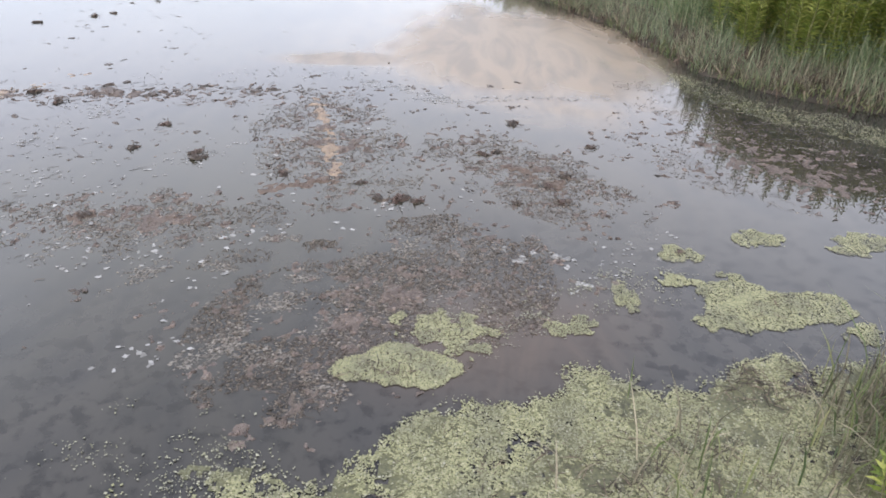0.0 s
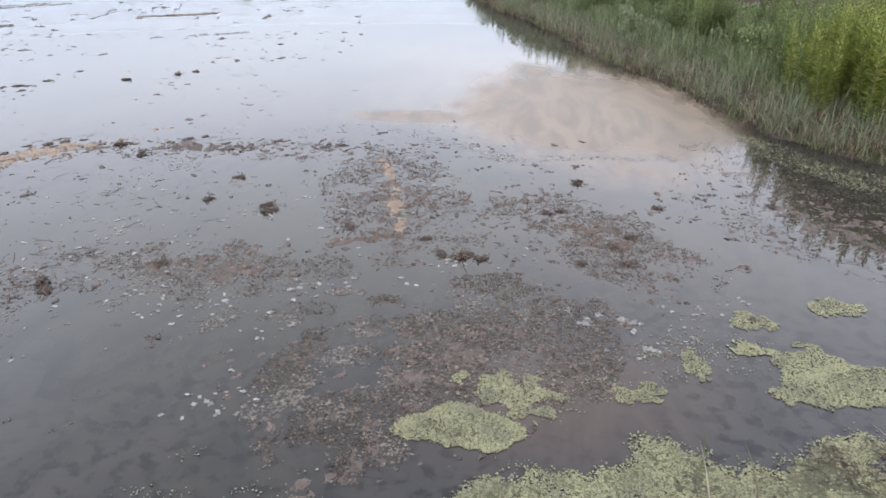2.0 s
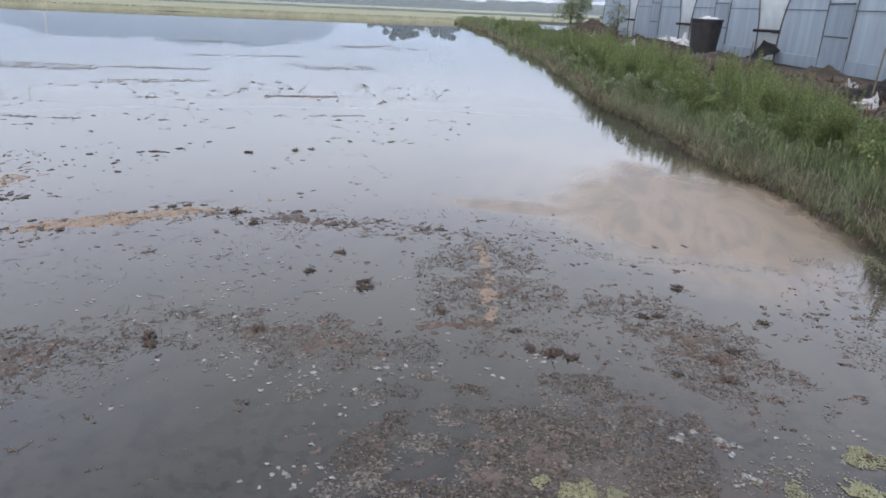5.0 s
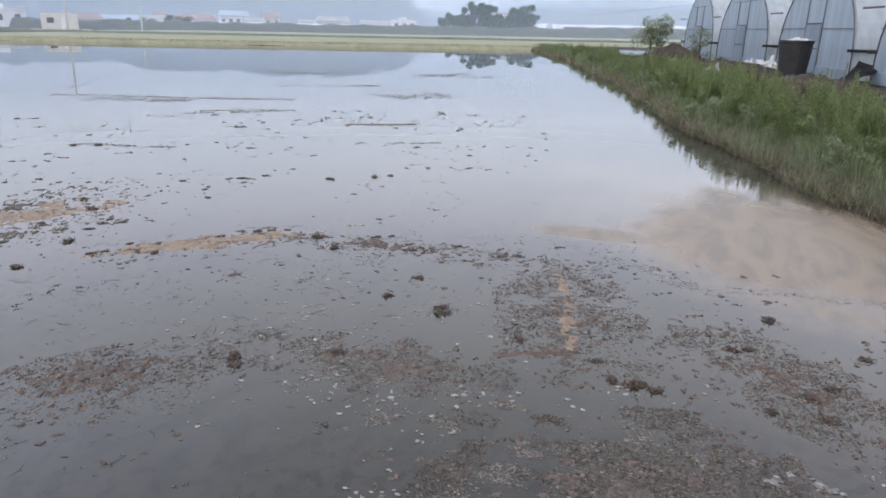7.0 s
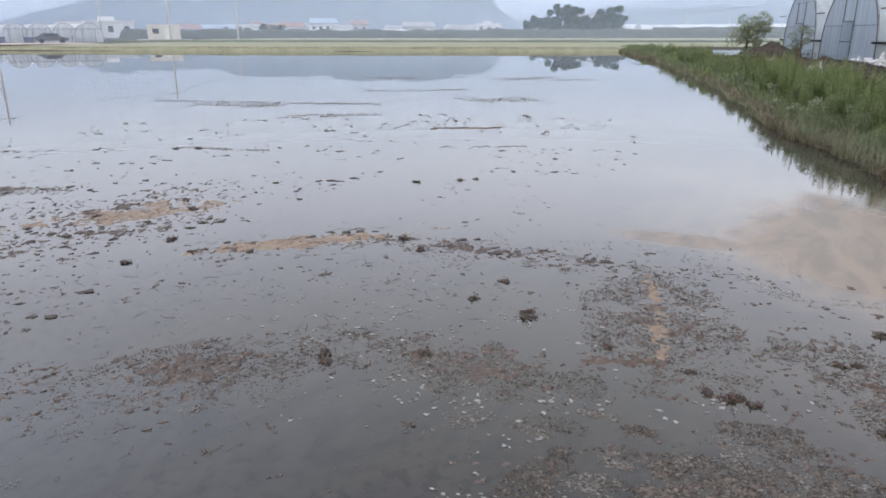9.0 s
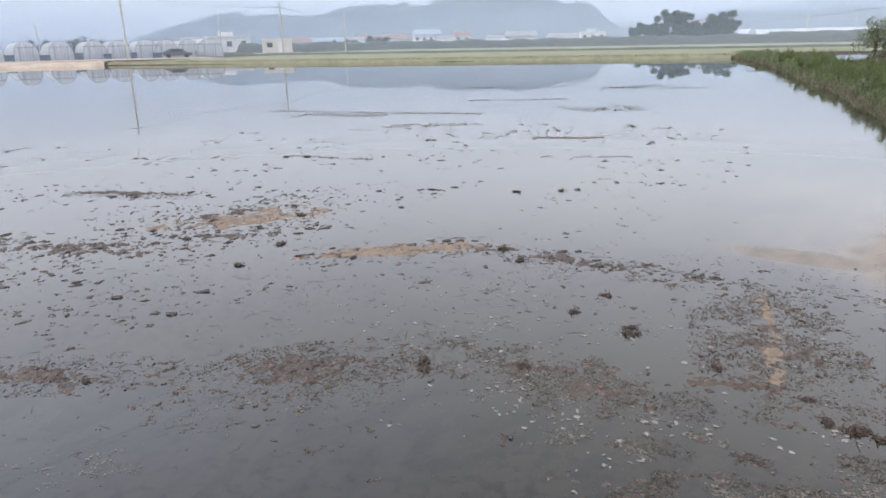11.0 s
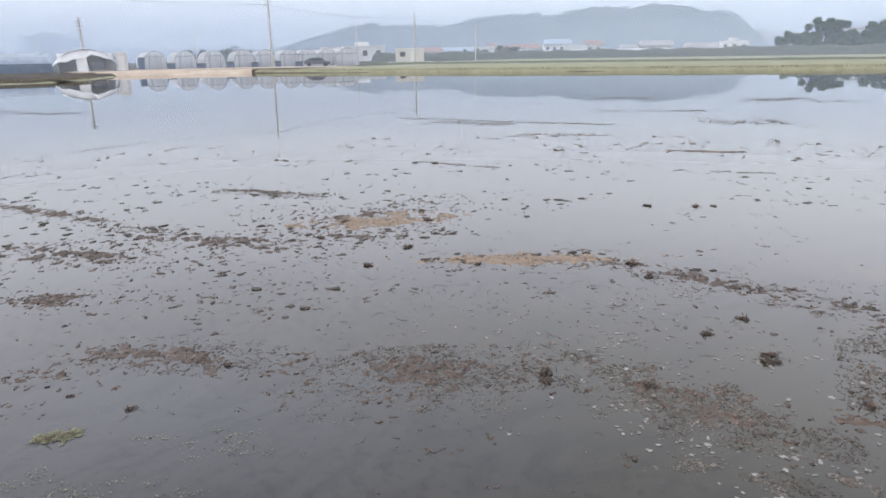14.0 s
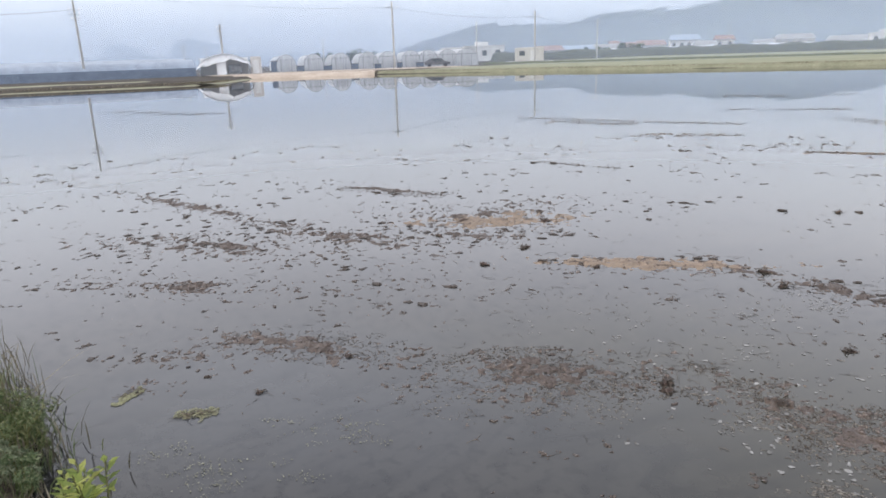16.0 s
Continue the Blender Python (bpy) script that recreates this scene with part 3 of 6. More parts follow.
def shoal(material, label, cx, cy, a, b, turn, fill=0.55, height=0.014, scale=4.0, torn=1.9, seed=0):
    """Low uneven mud in an oval; only what rises above the water is kept."""
    step = min(0.03, 0.007 + 0.0016 * math.hypot(cx, cy))
    nu, nv = max(8, int(2.4 * a / step)), max(6, int(2.4 * b / step))
    u, v = np.meshgrid(np.linspace(-1.2, 1.2, nu), np.linspace(-1.2, 1.2, nv), indexing="ij")
    c, s = math.cos(radians(turn)), math.sin(radians(turn))
    x, y = cx + c * u * a - s * v * b, cy + s * u * a + c * v * b
    h = fill - np.hypot(u, v) + torn * (noise_levels(x, y, scale, seed + int(cx * 31 + cy * 17)) - 0.5)
    z = height * np.clip(h, -0.5, 0.7) + 0.009 * (value_noise(x * 50, y * 50, seed + 2) - 0.5) + 0.012 * (value_noise(x * 19, y * 19, seed + 3) - 0.5)
    i = np.arange(nu * nv).reshape(nu, nv)
    q = np.stack([i[:-1, :-1], i[1:, :-1], i[1:, 1:], i[:-1, 1:]], -1).reshape(-1, 4)
    q = q[z.ravel()[q].max(1) > -0.001]
    used = np.unique(q)
    back = np.zeros(nu * nv, np.int64)
    back[used] = np.arange(len(used))
    q = back[q]
    verts = np.stack([x.ravel(), y.ravel(), z.ravel()], 1)[used]
    put("mud_shoal", mesh_of("mud_shoal", verts, np.concatenate([q[:, [0, 1, 2]], q[:, [0, 2, 3]]])), material, label, "mud shoal", "stuff")
    # crumbs and straw lying on the shoal
    dry = verts[verts[:, 2] > 0.0]
    k = min(len(dry), int((900 if material is SHOAL_TAN else 2600) * a * b) + 20)
    spot = dry[RNG.integers(0, len(dry), k)]
    far = 0.7 + 0.08 * math.hypot(cx, cy)
    body, faces = solids(spot[:, :2], far * (0.005 + 0.014 * RNG.random(k) ** 3), "lump", 0.45, 1.5, None, 0.65)
    body[:, 2] += np.repeat(spot[:, 2], len(SOLIDS["lump"][0]))
    put("mud_bits", mesh_of("mud_bits", body, faces), BROWN_LITTER, "brown crumbs lying on a mud shoal", "plant litter", "stuff")


for row in ((-4.2, 4.92, 1.25, 0.2, 47), (-6.5, 4.85, 1.0, 0.42, 62)):
    shoal(SHOAL_TAN, "low tan silt ridge rising through the water", *row, 0.75, 0.016, 3.0, 1.5)
for row in ((-0.82, 4.5, 0.36, 0.075, -76), (-1.02, 5.2, 0.42, 0.06, -70)):
    shoal(SHOAL_TAN, "narrow tan silt streak among husks", *row, 0.66, 0.011, 7.0, 1.5)
for row in ((-10.6, 13.2, 0.9, 0.12, 40), (-6.4, 12.8, 0.85, 0.16, 39)):
    shoal(SHOAL_TAN, "small tan silt shoal among mud bits", *row, 0.55, 0.011, 5.0, 1.6)
for row in ((-0.25, 2.85, 0.8, 0.5, 42), (-0.85, 4.75, 0.95, 0.4, -70), (0.46, 4.28, 0.75, 0.36, -45), (-1.75, 3.5, 0.7, 0.26, 8), (-3.05, 2.7, 0.8, 0.3, 52), (2.2, 4.5, 1.1, 0.5, -30)):
    shoal(SHOAL_BROWN, "brown rotting mud just breaking the surface", *row, 0.02, 0.009, 9.0, 2.4)
for row in ((-9.7, 2.25, 2.1, 0.22, 17), (-7.0, 3.1, 1.5, 0.28, 23), (-7.4, 1.95, 1.3, 0.4, 40), (-9.1, 4.85, 1.1, 0.13, 28), (-6.1, 4.2, 0.9, 0.35, 50), (-4.6, 1.05, 0.55, 0.18, 45), (-6.3, 1.2, 1.0, 0.25, 40), (-6.9, 5.0, 1.3, 0.6, 70), (-2.8, 5.55, 1.1, 0.18, 8)):
    shoal(SHOAL_BROWN, "patch of brown mud and plant litter in the water", *row, 0.2, 0.011, 6.0, 2.4)
for row in ((-4.35, 1.68, 0.75, 0.2, 36), (-3.05, 2.72, 0.75, 0.26, 52), (-1.6, 3.5, 0.5, 0.14, 8)):
    shoal(SHOAL_BROWN, "closed patch of brown mud and litter in the water", *row, 0.42, 0.012, 7.0, 1.9)
for row in ((-1.55, 3.5, 0.3, 0.1, 10), (-2.02, 3.52, 0.12, 0.09, 30), (-0.9, 4.0, 0.3, 0.1, 24), (0.5, 4.25, 0.4, 0.16, -45)):
    shoal(SHOAL_RED, "reddish brown mud just breaking the surface", *row, 0.5, 0.012, 9.0, 1.8)


# ---- sheets that stand in for mist over the fields ----
# Curved upright sheets paint the haze over whatever lies behind them.
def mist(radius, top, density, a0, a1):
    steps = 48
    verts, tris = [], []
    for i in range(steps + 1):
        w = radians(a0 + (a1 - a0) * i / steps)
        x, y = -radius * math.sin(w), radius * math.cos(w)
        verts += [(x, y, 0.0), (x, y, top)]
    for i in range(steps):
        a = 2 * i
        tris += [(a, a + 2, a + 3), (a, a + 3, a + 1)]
    put("mist", mesh_of("mist", verts, tris), haze_sheet_material("mist", density, top), "pale see-through sheet standing in for mist over the distance", "backdrop", "structure", m=pose(0, 0, 0.4))


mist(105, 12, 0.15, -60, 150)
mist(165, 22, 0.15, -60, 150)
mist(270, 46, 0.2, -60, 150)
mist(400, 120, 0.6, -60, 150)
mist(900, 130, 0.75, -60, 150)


# ---- fields, bunds and reeds behind the paddy ----
def strip(name, points, inner, outer, z, material, label, category, kind="structure", crest=0.0, jag=0.0):
    """A strip of land along a line, between two offsets to its left; crest lifts its middle."""
    p = even_outline(points, lambda a, b: 3.0)
    p = p[: -max(1, int(math.dist(points[-1], points[0]) / 3.0))]
    t = np.gradient(p, axis=0)
    t /= np.linalg.norm(t, axis=1)[:, None]
    left = np.stack([-t[:, 1], t[:, 0]], 1)
    cols = 7
    verts, tris = [], []
    for i in range(len(p)):
        for c in range(cols):
            f = c / (cols - 1)
            q = p[i] + left[i] * (inner + (outer - inner) * f)
            h = z + crest * (math.sin(math.pi * f) ** 0.5 if 0 < f < 1 else 0) * (1 + jag * (RNG.random() - 0.5))
            verts.append((q[0], q[1], h))
    for i in range(len(p) - 1):
        for c in range(cols - 1):
            a, b = i * cols + c, (i + 1) * cols + c
            tris += [(a, b, b + 1), (a, b + 1, a + 1)]
    put(name, mesh_of(name, verts, tris), material, label, category, kind)


FAR_LINE = [(-17, 72.5), (-40, 61.7), (-60, 53.2), (-84.5, 43.8), (-88, 42.4)]
strip("far_bund", FAR_LINE, 0.7, -2.2, 0.0, PALE_BUND, "grassy bund along the far side of the paddy", "bund", crest=0.46, jag=0.15)
strip("rice_field", [(10, 84), (-17, 75), (-40, 64), (-60, 55.6), (-86, 46)], 0.0, -34.0, 0.42, FIELD, "pale green field of young rice", "field", crest=0.02)
strip("field_bund", [(25, 125), (-12, 112), (-46, 98), (-78, 87), (-110, 76)], 0.0, -2.5, 0.4, BUND, "dark grassy bund between two fields", "bund", crest=0.3, jag=0.5)
strip("second_rice_field", [(30, 130), (-12, 116), (-46, 102), (-78, 91), (-114, 79)], 0.0, -75.0, 0.43, FIELD, "pale green field of young rice", "field", crest=0.02)
strip("reed_belt", [(140, 235), (40, 222), (-60, 205), (-110, 182), (-150, 128), (-165, 118)], 0.0, -9.0, 0.4, REED, "dark belt of reeds before the village", "reeds", crest=2.2, jag=0.35)
strip("west_bund", [(-79.5, -30), (-79, -11), (-73, 14), (-74, 20)], -1.6, 24.0, 0.0, PALE_BUND, "grassy bund on the west side", "bund", crest=0.4, jag=0.1)
strip("corner_bank", [(-73.3, 18.4), (-80, 22.2), (-86, 25.6), (-92.5, 29.2)], -1.0, 16.0, 0.0, PALE_BUND, "low grassy bank at the corner of the paddy", "bund", crest=0.3, jag=0.08)
strip("soil_bank", [(-93.5, 26.5), (-92.3, 29), (-88.2, 36), (-84.3, 43), (-83.4, 44.6)], -1.2, 9.0, 0.0, PALE_SOIL, "bare tan soil bank in front of greenhouses", "soil bank", crest=0.5, jag=0.12)


def side_paddy():
    v = [(-13, 62, 0.4), (-4.5, 66, 0.4), (-2.5, 52, 0.4), (-8.8, 50, 0.4)]
    put("side_water", mesh_of("side_water", v, [(0, 1, 2), (0, 2, 3)]), WATER, "flooded plot beyond the grassy bank", "water", "structure")


# ---- hills ----
def hill(name, profile, radius, depth, material, label, lump=8.0, rise=0.06):
    """A wooded ridge round the plain; profile: bearing to the left of +y and height in degrees."""
    profile = sorted(profile)
    az = np.linspace(profile[0][0], profile[-1][0], 420)
    el = np.interp(az, [p[0] for p in profile], [p[1] for p in profile])
    rows, verts, tris = 22, [], []
    for j in range(rows):
        f = j / (rows - 1)
        rad = radius + (f - 0.75) * depth
        shape = math.sin(min(1, f / 0.75) * math.pi / 2) ** 1.2 if f <= 0.75 else math.cos((f - 0.75) / 0.25 * math.pi / 2)
        top = np.tan(np.radians(el)) * radius * 0.9
        w = np.radians(az)
        x, y = -rad * np.sin(w), rad * np.cos(w)
        crown = (rough_noise(x / lump, y / lump, 11) - 0.5) * rise * radius * 0.16 * (shape > 0.03) + (value_noise(x / lump * 3, y / lump * 3, 15) - 0.5) * rise * radius * 0.06
        verts.append(np.stack([x, y, np.maximum(top * shape + crown, 0.1)], 1))
    n = len(az)
    idx = np.arange(n - 1)
    for j in range(rows - 1):
        a, b = j * n + idx, (j + 1) * n + idx
        tris += [np.stack([a, b, b + 1], 1), np.stack([a, b + 1, a + 1], 1)]
    put(name, mesh_of(name, np.concatenate(verts), np.concatenate(tris)), material, label, "hill", "structure")


RIDGE = [(62, 0.2), (60.2, 0.7), (59.2, 1.15), (56.1, 2.15), (53.8, 2.5), (51.6, 2.55), (48, 2.3), (45.7, 2.75), (43.9, 2.95), (42.6, 3.2), (39.9, 3.1), (36, 3.5), (31.8, 3.52), (27.7, 3.1), (25.8, 2.75), (25.1, 1.95), (24.3, 1.1), (22, 0.5)]
hill("wooded_hill", [(a, e * 0.86) for a, e in RIDGE], 560, 200, WOOD_HILL, "low wooded hill behind the village in mist")
hill("right_hill", [(26, 0.5), (23, 1.2), (20, 1.35), (18, 1.7), (16.7, 2.3), (13, 2.5), (8, 2.7), (3, 2.4), (-8, 2.6), (-20, 2.0)], 980, 260, WOOD_HILL, "misty wooded hill in the distance", 14.0)
hill("left_hill", [(90, 0.3), (84, 0.8), (83.1, 1.2), (82.8, 1.8), (81.7, 2.0), (80.7, 1.6), (80.3, 0.9), (78.7, 0.9), (78.2, 1.9), (76.8, 2.1), (74.8, 1.8), (74, 1.0), (66, 0.8), (60, 0.8)], 1300, 260, WOOD_HILL, "faint misty hill in the distance", 20.0)


def hill_trees(count, a0, a1, r0, r1, profile):
    """Rounded tree crowns over a hill's slope and ridge, as one mass of woodland."""
    ico = bmesh.new()
    bmesh.ops.create_icosphere(ico, subdivisions=2, radius=1.0)
    v0 = np.array([v.co for v in ico.verts])
    ico.verts.index_update()
    t0 = np.array([[v.index for v in f.verts] for f in ico.faces])
    ico.free()
    profile = sorted(profile)
    az, f = a0 + (a1 - a0) * RNG.random(count), RNG.random(count) ** 0.6
    el = np.interp(az, [p[0] for p in profile], [p[1] for p in profile])
    rad = r0 + (r1 - r0) * f
    size = 2.8 + 4.6 * RNG.random(count) ** 2
    h = (np.tan(np.radians(el)) * r1 - 3.0 - size) * np.sin(f * np.pi / 2) ** 1.2
    h += 4.0 * (value_noise(az * 0.9, f * 5.0, 21) - 0.5) + 5.0 * (value_noise(az * 3.3, f * 12.0, 22) - 0.5) + 2.0 * (RNG.random(count) - 0.5)
    v = v0 * (0.6 + 0.8 * RNG.random((count, len(v0), 1))) * size[:, None, None] * (1, 1, 0.9)
    w = np.radians(az)
    centre = np.stack([-rad * np.sin(w), rad * np.cos(w), h + size * 0.35], 1)
    put("woodland", mesh_of("woodland", (v + centre[:, None]).reshape(-1, 3), ((np.arange(count) * len(v0))[:, None, None] + t0).reshape(-1, 3), False), WOODLAND, "misty woodland of rounded crowns on the hill", "woodland", "stuff")


hill_trees(3000, 24.3, 60.5, 412, 560, RIDGE)


# ---- houses of the village ----
def house(x, y, w, d, h, wall_mat, roof_mat, label, turn, flat=False, group="village houses"):
    t = thing("house", x, y, 0.4, label, "house", group, turn)
    part("wall", box(bmesh.new(), -w / 2, w / 2, -d / 2, d / 2, 0, h), wall_mat, t)
    bm = bmesh.new()
    if flat:
        box(bm, -w / 2 - 0.2, w / 2 + 0.2, -d / 2 - 0.2, d / 2 + 0.2, h, h + 0.35)
        box(bm, -w * 0.2, w * 0.12, -d * 0.2, d * 0.2, h + 0.36, h + 1.5)
    else:
        a, e, r = w / 2 + 0.5, d / 2 + 0.6, h + d * 0.26
        v = [bm.verts.new(c) for c in ((-a, -e, h - 0.1), (a, -e, h - 0.1), (a, e, h - 0.1), (-a, e, h - 0.1), (-a * 0.86, 0, r), (a * 0.86, 0, r))]
        for f in ((0, 1, 5, 4), (2, 3, 4, 5), (3, 0, 4), (1, 2, 5), (3, 2, 1, 0)):
            bm.faces.new([v[i] for i in f])
    part("roof", bm, roof_mat, t)
    k = max(2, int(w / 3.2))
    for i in range(k):
        cx = -w / 2 + w * (i + 0.5) / k
        win = part("window", box(bmesh.new(), cx - 0.7, cx + 0.7, -d / 2 - 0.06, -d / 2 + 0.02, h * 0.38, h * 0.75), GLASS_DARK, t)
        part("frame", box(bmesh.new(), cx - 0.8, cx + 0.8, -d / 2 - 0.1, -d / 2 - 0.062, h * 0.75, h * 0.8), wall_mat, win)
    return t


def at_bearing(az, dist):
    return -dist * math.sin(radians(az)), dist * math.cos(radians(az))


for az, dist, w, d, h, wm, rm, label, flat in (
        (54.2, 225, 12.5, 8, 4.3, WHITEWALL, WHITEWALL, "white flat-roofed house with dark windows", True),
        (56.3, 245, 12, 7, 2.9, WHITEWALL, ROOF_GREY, "low white house with a grey roof", False),
        (49.0, 285, 11, 7, 2.8, WHITEWALL, ROOF_RED, "low house with a faded red roof", False),
        (41.2, 330, 13, 8, 3.8, WHITEWALL, ROOF_RED, "white house with a red-orange roof", False),
        (42.4, 340, 10, 8, 3.4, WHITEWALL, ROOF_RED, "small white house with a red roof", False),
        (38.7, 345, 13, 9, 5.6, WHITEWALL, ROOF_BLUE, "tall house with a blue metal roof", False),
        (37.2, 330, 9, 7, 3.0, CREAM, ROOF_GREY, "low cream house with a grey roof", False),
        (35.9, 345, 8, 7, 5.2, CREAM, ROOF_RED, "narrow cream house with a reddish gable", False),
        (33.2, 335, 8, 6, 3.0, WHITEWALL, ROOF_GREY, "low white shed of the village", False),
        (31.2, 340, 15, 8, 4.2, CREAM, ROOF_GREY, "wide low hall with a pale roof", False),
        (45.0, 330, 20, 8, 2.8, WHITEWALL, ROOF_GREY, "long low barn with a pale metal roof", False),
        (47.0, 320, 18, 8, 2.6, WHITEWALL, ROOF_BLUE, "long low barn with a bluish roof", False),
        (43.9, 335, 4, 4, 5.2, CREAM, ROOF_RED, "small tower-like cream house", False),
        (25.6, 330, 11, 8, 5.0, WHITEWALL, WHITEWALL, "pale flat-roofed house in mist", True),
        (27.8, 340, 16, 8, 2.8, CREAM, ROOF_GREY, "low pale house in mist", False),
        (23.6, 520, 26, 12, 13.0, WHITEWALL, ROOF_GREY, "pale block of flats in mist", True)):
    hx, hy = at_bearing(az, dist)
    house(hx, hy, w, d, h, wm, rm, label, az + 6, flat)


def shed():
    x, y = at_bearing(50.5, 146)
    t = thing("container_shed", x, y, 0.4, "grey-beige container shed beside the field road", "shed", turn=52)
    part("body", box(bmesh.new(), -2.9, 2.9, -1.3, 1.3, 0.25, 2.9, 0.05), CREAM, t)
    part("door", box(bmesh.new(), 0.2, 1.1, -1.36, -1.302, 0.35, 2.3), WHITEWALL, t)
    part("window", box(bmesh.new(), -2.0, -0.9, -1.36, -1.302, 1.3, 2.2), GLASS_DARK, t)
    part("plinth", box(bmesh.new(), -4.8, 5.0, -1.8, 1.5, 0.0, 0.24), CONCRETE, t)


shed()


def long_house(x, y, length, turn, width=6.5, height=2.9, film_mat=None, label="", skirt=None, name="long_greenhouse", group="far greenhouses"):
    """A low barrel greenhouse seen from its side or its end; +x is its axis."""
    t = thing(name, x, y, 0.4, label, "greenhouse", group, turn)
    bm = bmesh.new()
    prev = None
    for i in range(13):
        w = math.pi * i / 12
        a = (-math.cos(w) * width / 2, height * min(1.0, math.sin(w) ** 0.62 + 0.0001))
        row = [bm.verts.new((0, a[0], a[1])), bm.verts.new((length, a[0], a[1]))]
        if prev:
            bm.faces.new((prev[0], prev[1], row[1], row[0]))
        prev = row
    part("roof_film", bm, film_mat or FILM_ROOF, t)
    for x0, nm in ((0.0, "end_film"), (length, "end_film")):
        bm = bmesh.new()
        bm.faces.new([bm.verts.new((x0, -math.cos(math.pi * i / 12) * width / 2, height * min(1.0, math.sin(math.pi * i / 12) ** 0.62 + 0.0001))) for i in range(13)])
        part(nm, bm, film_mat or FILM_ROOF, t)
    if skirt:
        for sy in (-1, 1):
            part("side_skirt", box(bmesh.new(), 0, length, sy * (width / 2 + 0.05) - 0.02, sy * (width / 2 + 0.05) + 0.02, 0, height * 0.5), skirt, t)
    for i in range(3):
        part("door_post", rod(bmesh.new(), (-0.05, -0.9 + 0.9 * i, 0), (-0.05, -0.9 + 0.9 * i, 2.2), 0.05), STEEL, t)
    return t


# the row with its round ends towards the paddy
for i, az in enumerate((69.94, 67.79, 65.65, 63.47, 61.88, 60.02, 58.6, 57.05, 55.53)):
    dist = 128 - i * 0.3
    gx, gy = at_bearing(az, dist)
    g = long_house(gx, gy, 26, 90 + az + (4 if i < 8 else 14), 3.5 if i < 8 else 4.3, 2.9, FILM_CLEAR, "clear plastic greenhouse with a round end", name="arched_greenhouse")
    w = 3.5 if i < 8 else 4.3
    bm = bmesh.new()
    ends = [(-0.06, -math.cos(math.pi * k / 12) * w / 2, 2.9 * min(1.0, math.sin(math.pi * k / 12) ** 0.62 + 0.0001)) for k in range(13)]
    for a, b in zip(ends, ends[1:]):
        rod(bm, a, b, 0.04, sides=5)
    part("end_arch", bm, STEEL, g)
    part("end_crossbar", rod(bmesh.new(), (-0.07, -w * 0.47, 2.0), (-0.07, w * 0.47, 2.0), 0.05, sides=5), STEEL, g)
    part("end_door", box(bmesh.new(), -0.14, -0.1, -0.55, 0.55, 0.05, 1.9), FILM_CLEAR, g)
for az, w, h in ((68.85, 1.3, 0.8), (66.7, 1.5, 0.7), (64.55, 1.2, 0.9), (62.7, 1.2, 0.7), (60.95, 1.0, 0.8), (59.3, 1.4, 0.7), (56.3, 1.2, 0.8), (70.9, 1.0, 1.8)):
    gx, gy = at_bearing(az, 126.4)
    c = thing("storage_crate", gx, gy, 0.44, "dark covered crate between two greenhouses", "crate", "storage crates", az)
    part("body", box(bmesh.new(), -w / 2, w / 2, -0.5, 0.5, 0.0, h, 0.05), NAVYNET, c)
    part("cover", box(bmesh.new(), -w / 2 - 0.08, w / 2 + 0.08, -0.58, 0.58, h, h + 0.06), BLACKNET, c)
# dark-sided long greenhouses on the west
for k, (az, dist) in enumerate(((77.0, 118), (77.6, 127))):
    gx, gy = at_bearing(az, dist)
    long_house(gx, gy, 95, 265, 7.0, 2.5 + 0.3 * k, FILM_MILK, "long greenhouse with dark blue side sheet", NAVYNET)
# white greenhouses behind the right-hand fields and below the hill
for az, dist, length, turn in ((3, 300, 62, 168), (-5, 320, 60, 165), (14, 292, 45, 170), (36, 300, 46, 200), (30, 304, 30, 195), (43, 300, 26, 210)):
    gx, gy = at_bearing(az, dist)
    long_house(gx, gy, length, turn, 8.0, 4.4 if az < 20 else 2.7, WHITE_FAR, "long white plastic greenhouse in mist")
strip("farm_track", [at_bearing(76, 109), at_bearing(70, 111), at_bearing(64, 113), at_bearing(58, 113), at_bearing(54, 116)], -8.0, 9.0, 0.45, PALE_SOIL, "pale bare track in front of the greenhouses", "track", crest=0.03)
strip("embankment", [(150, 238), (60, 236), (-10, 240), (-60, 245)], 0.0, -7.0, 0.4, REED, "low dark embankment below the white greenhouses", "bank", crest=3.0, jag=0.15)


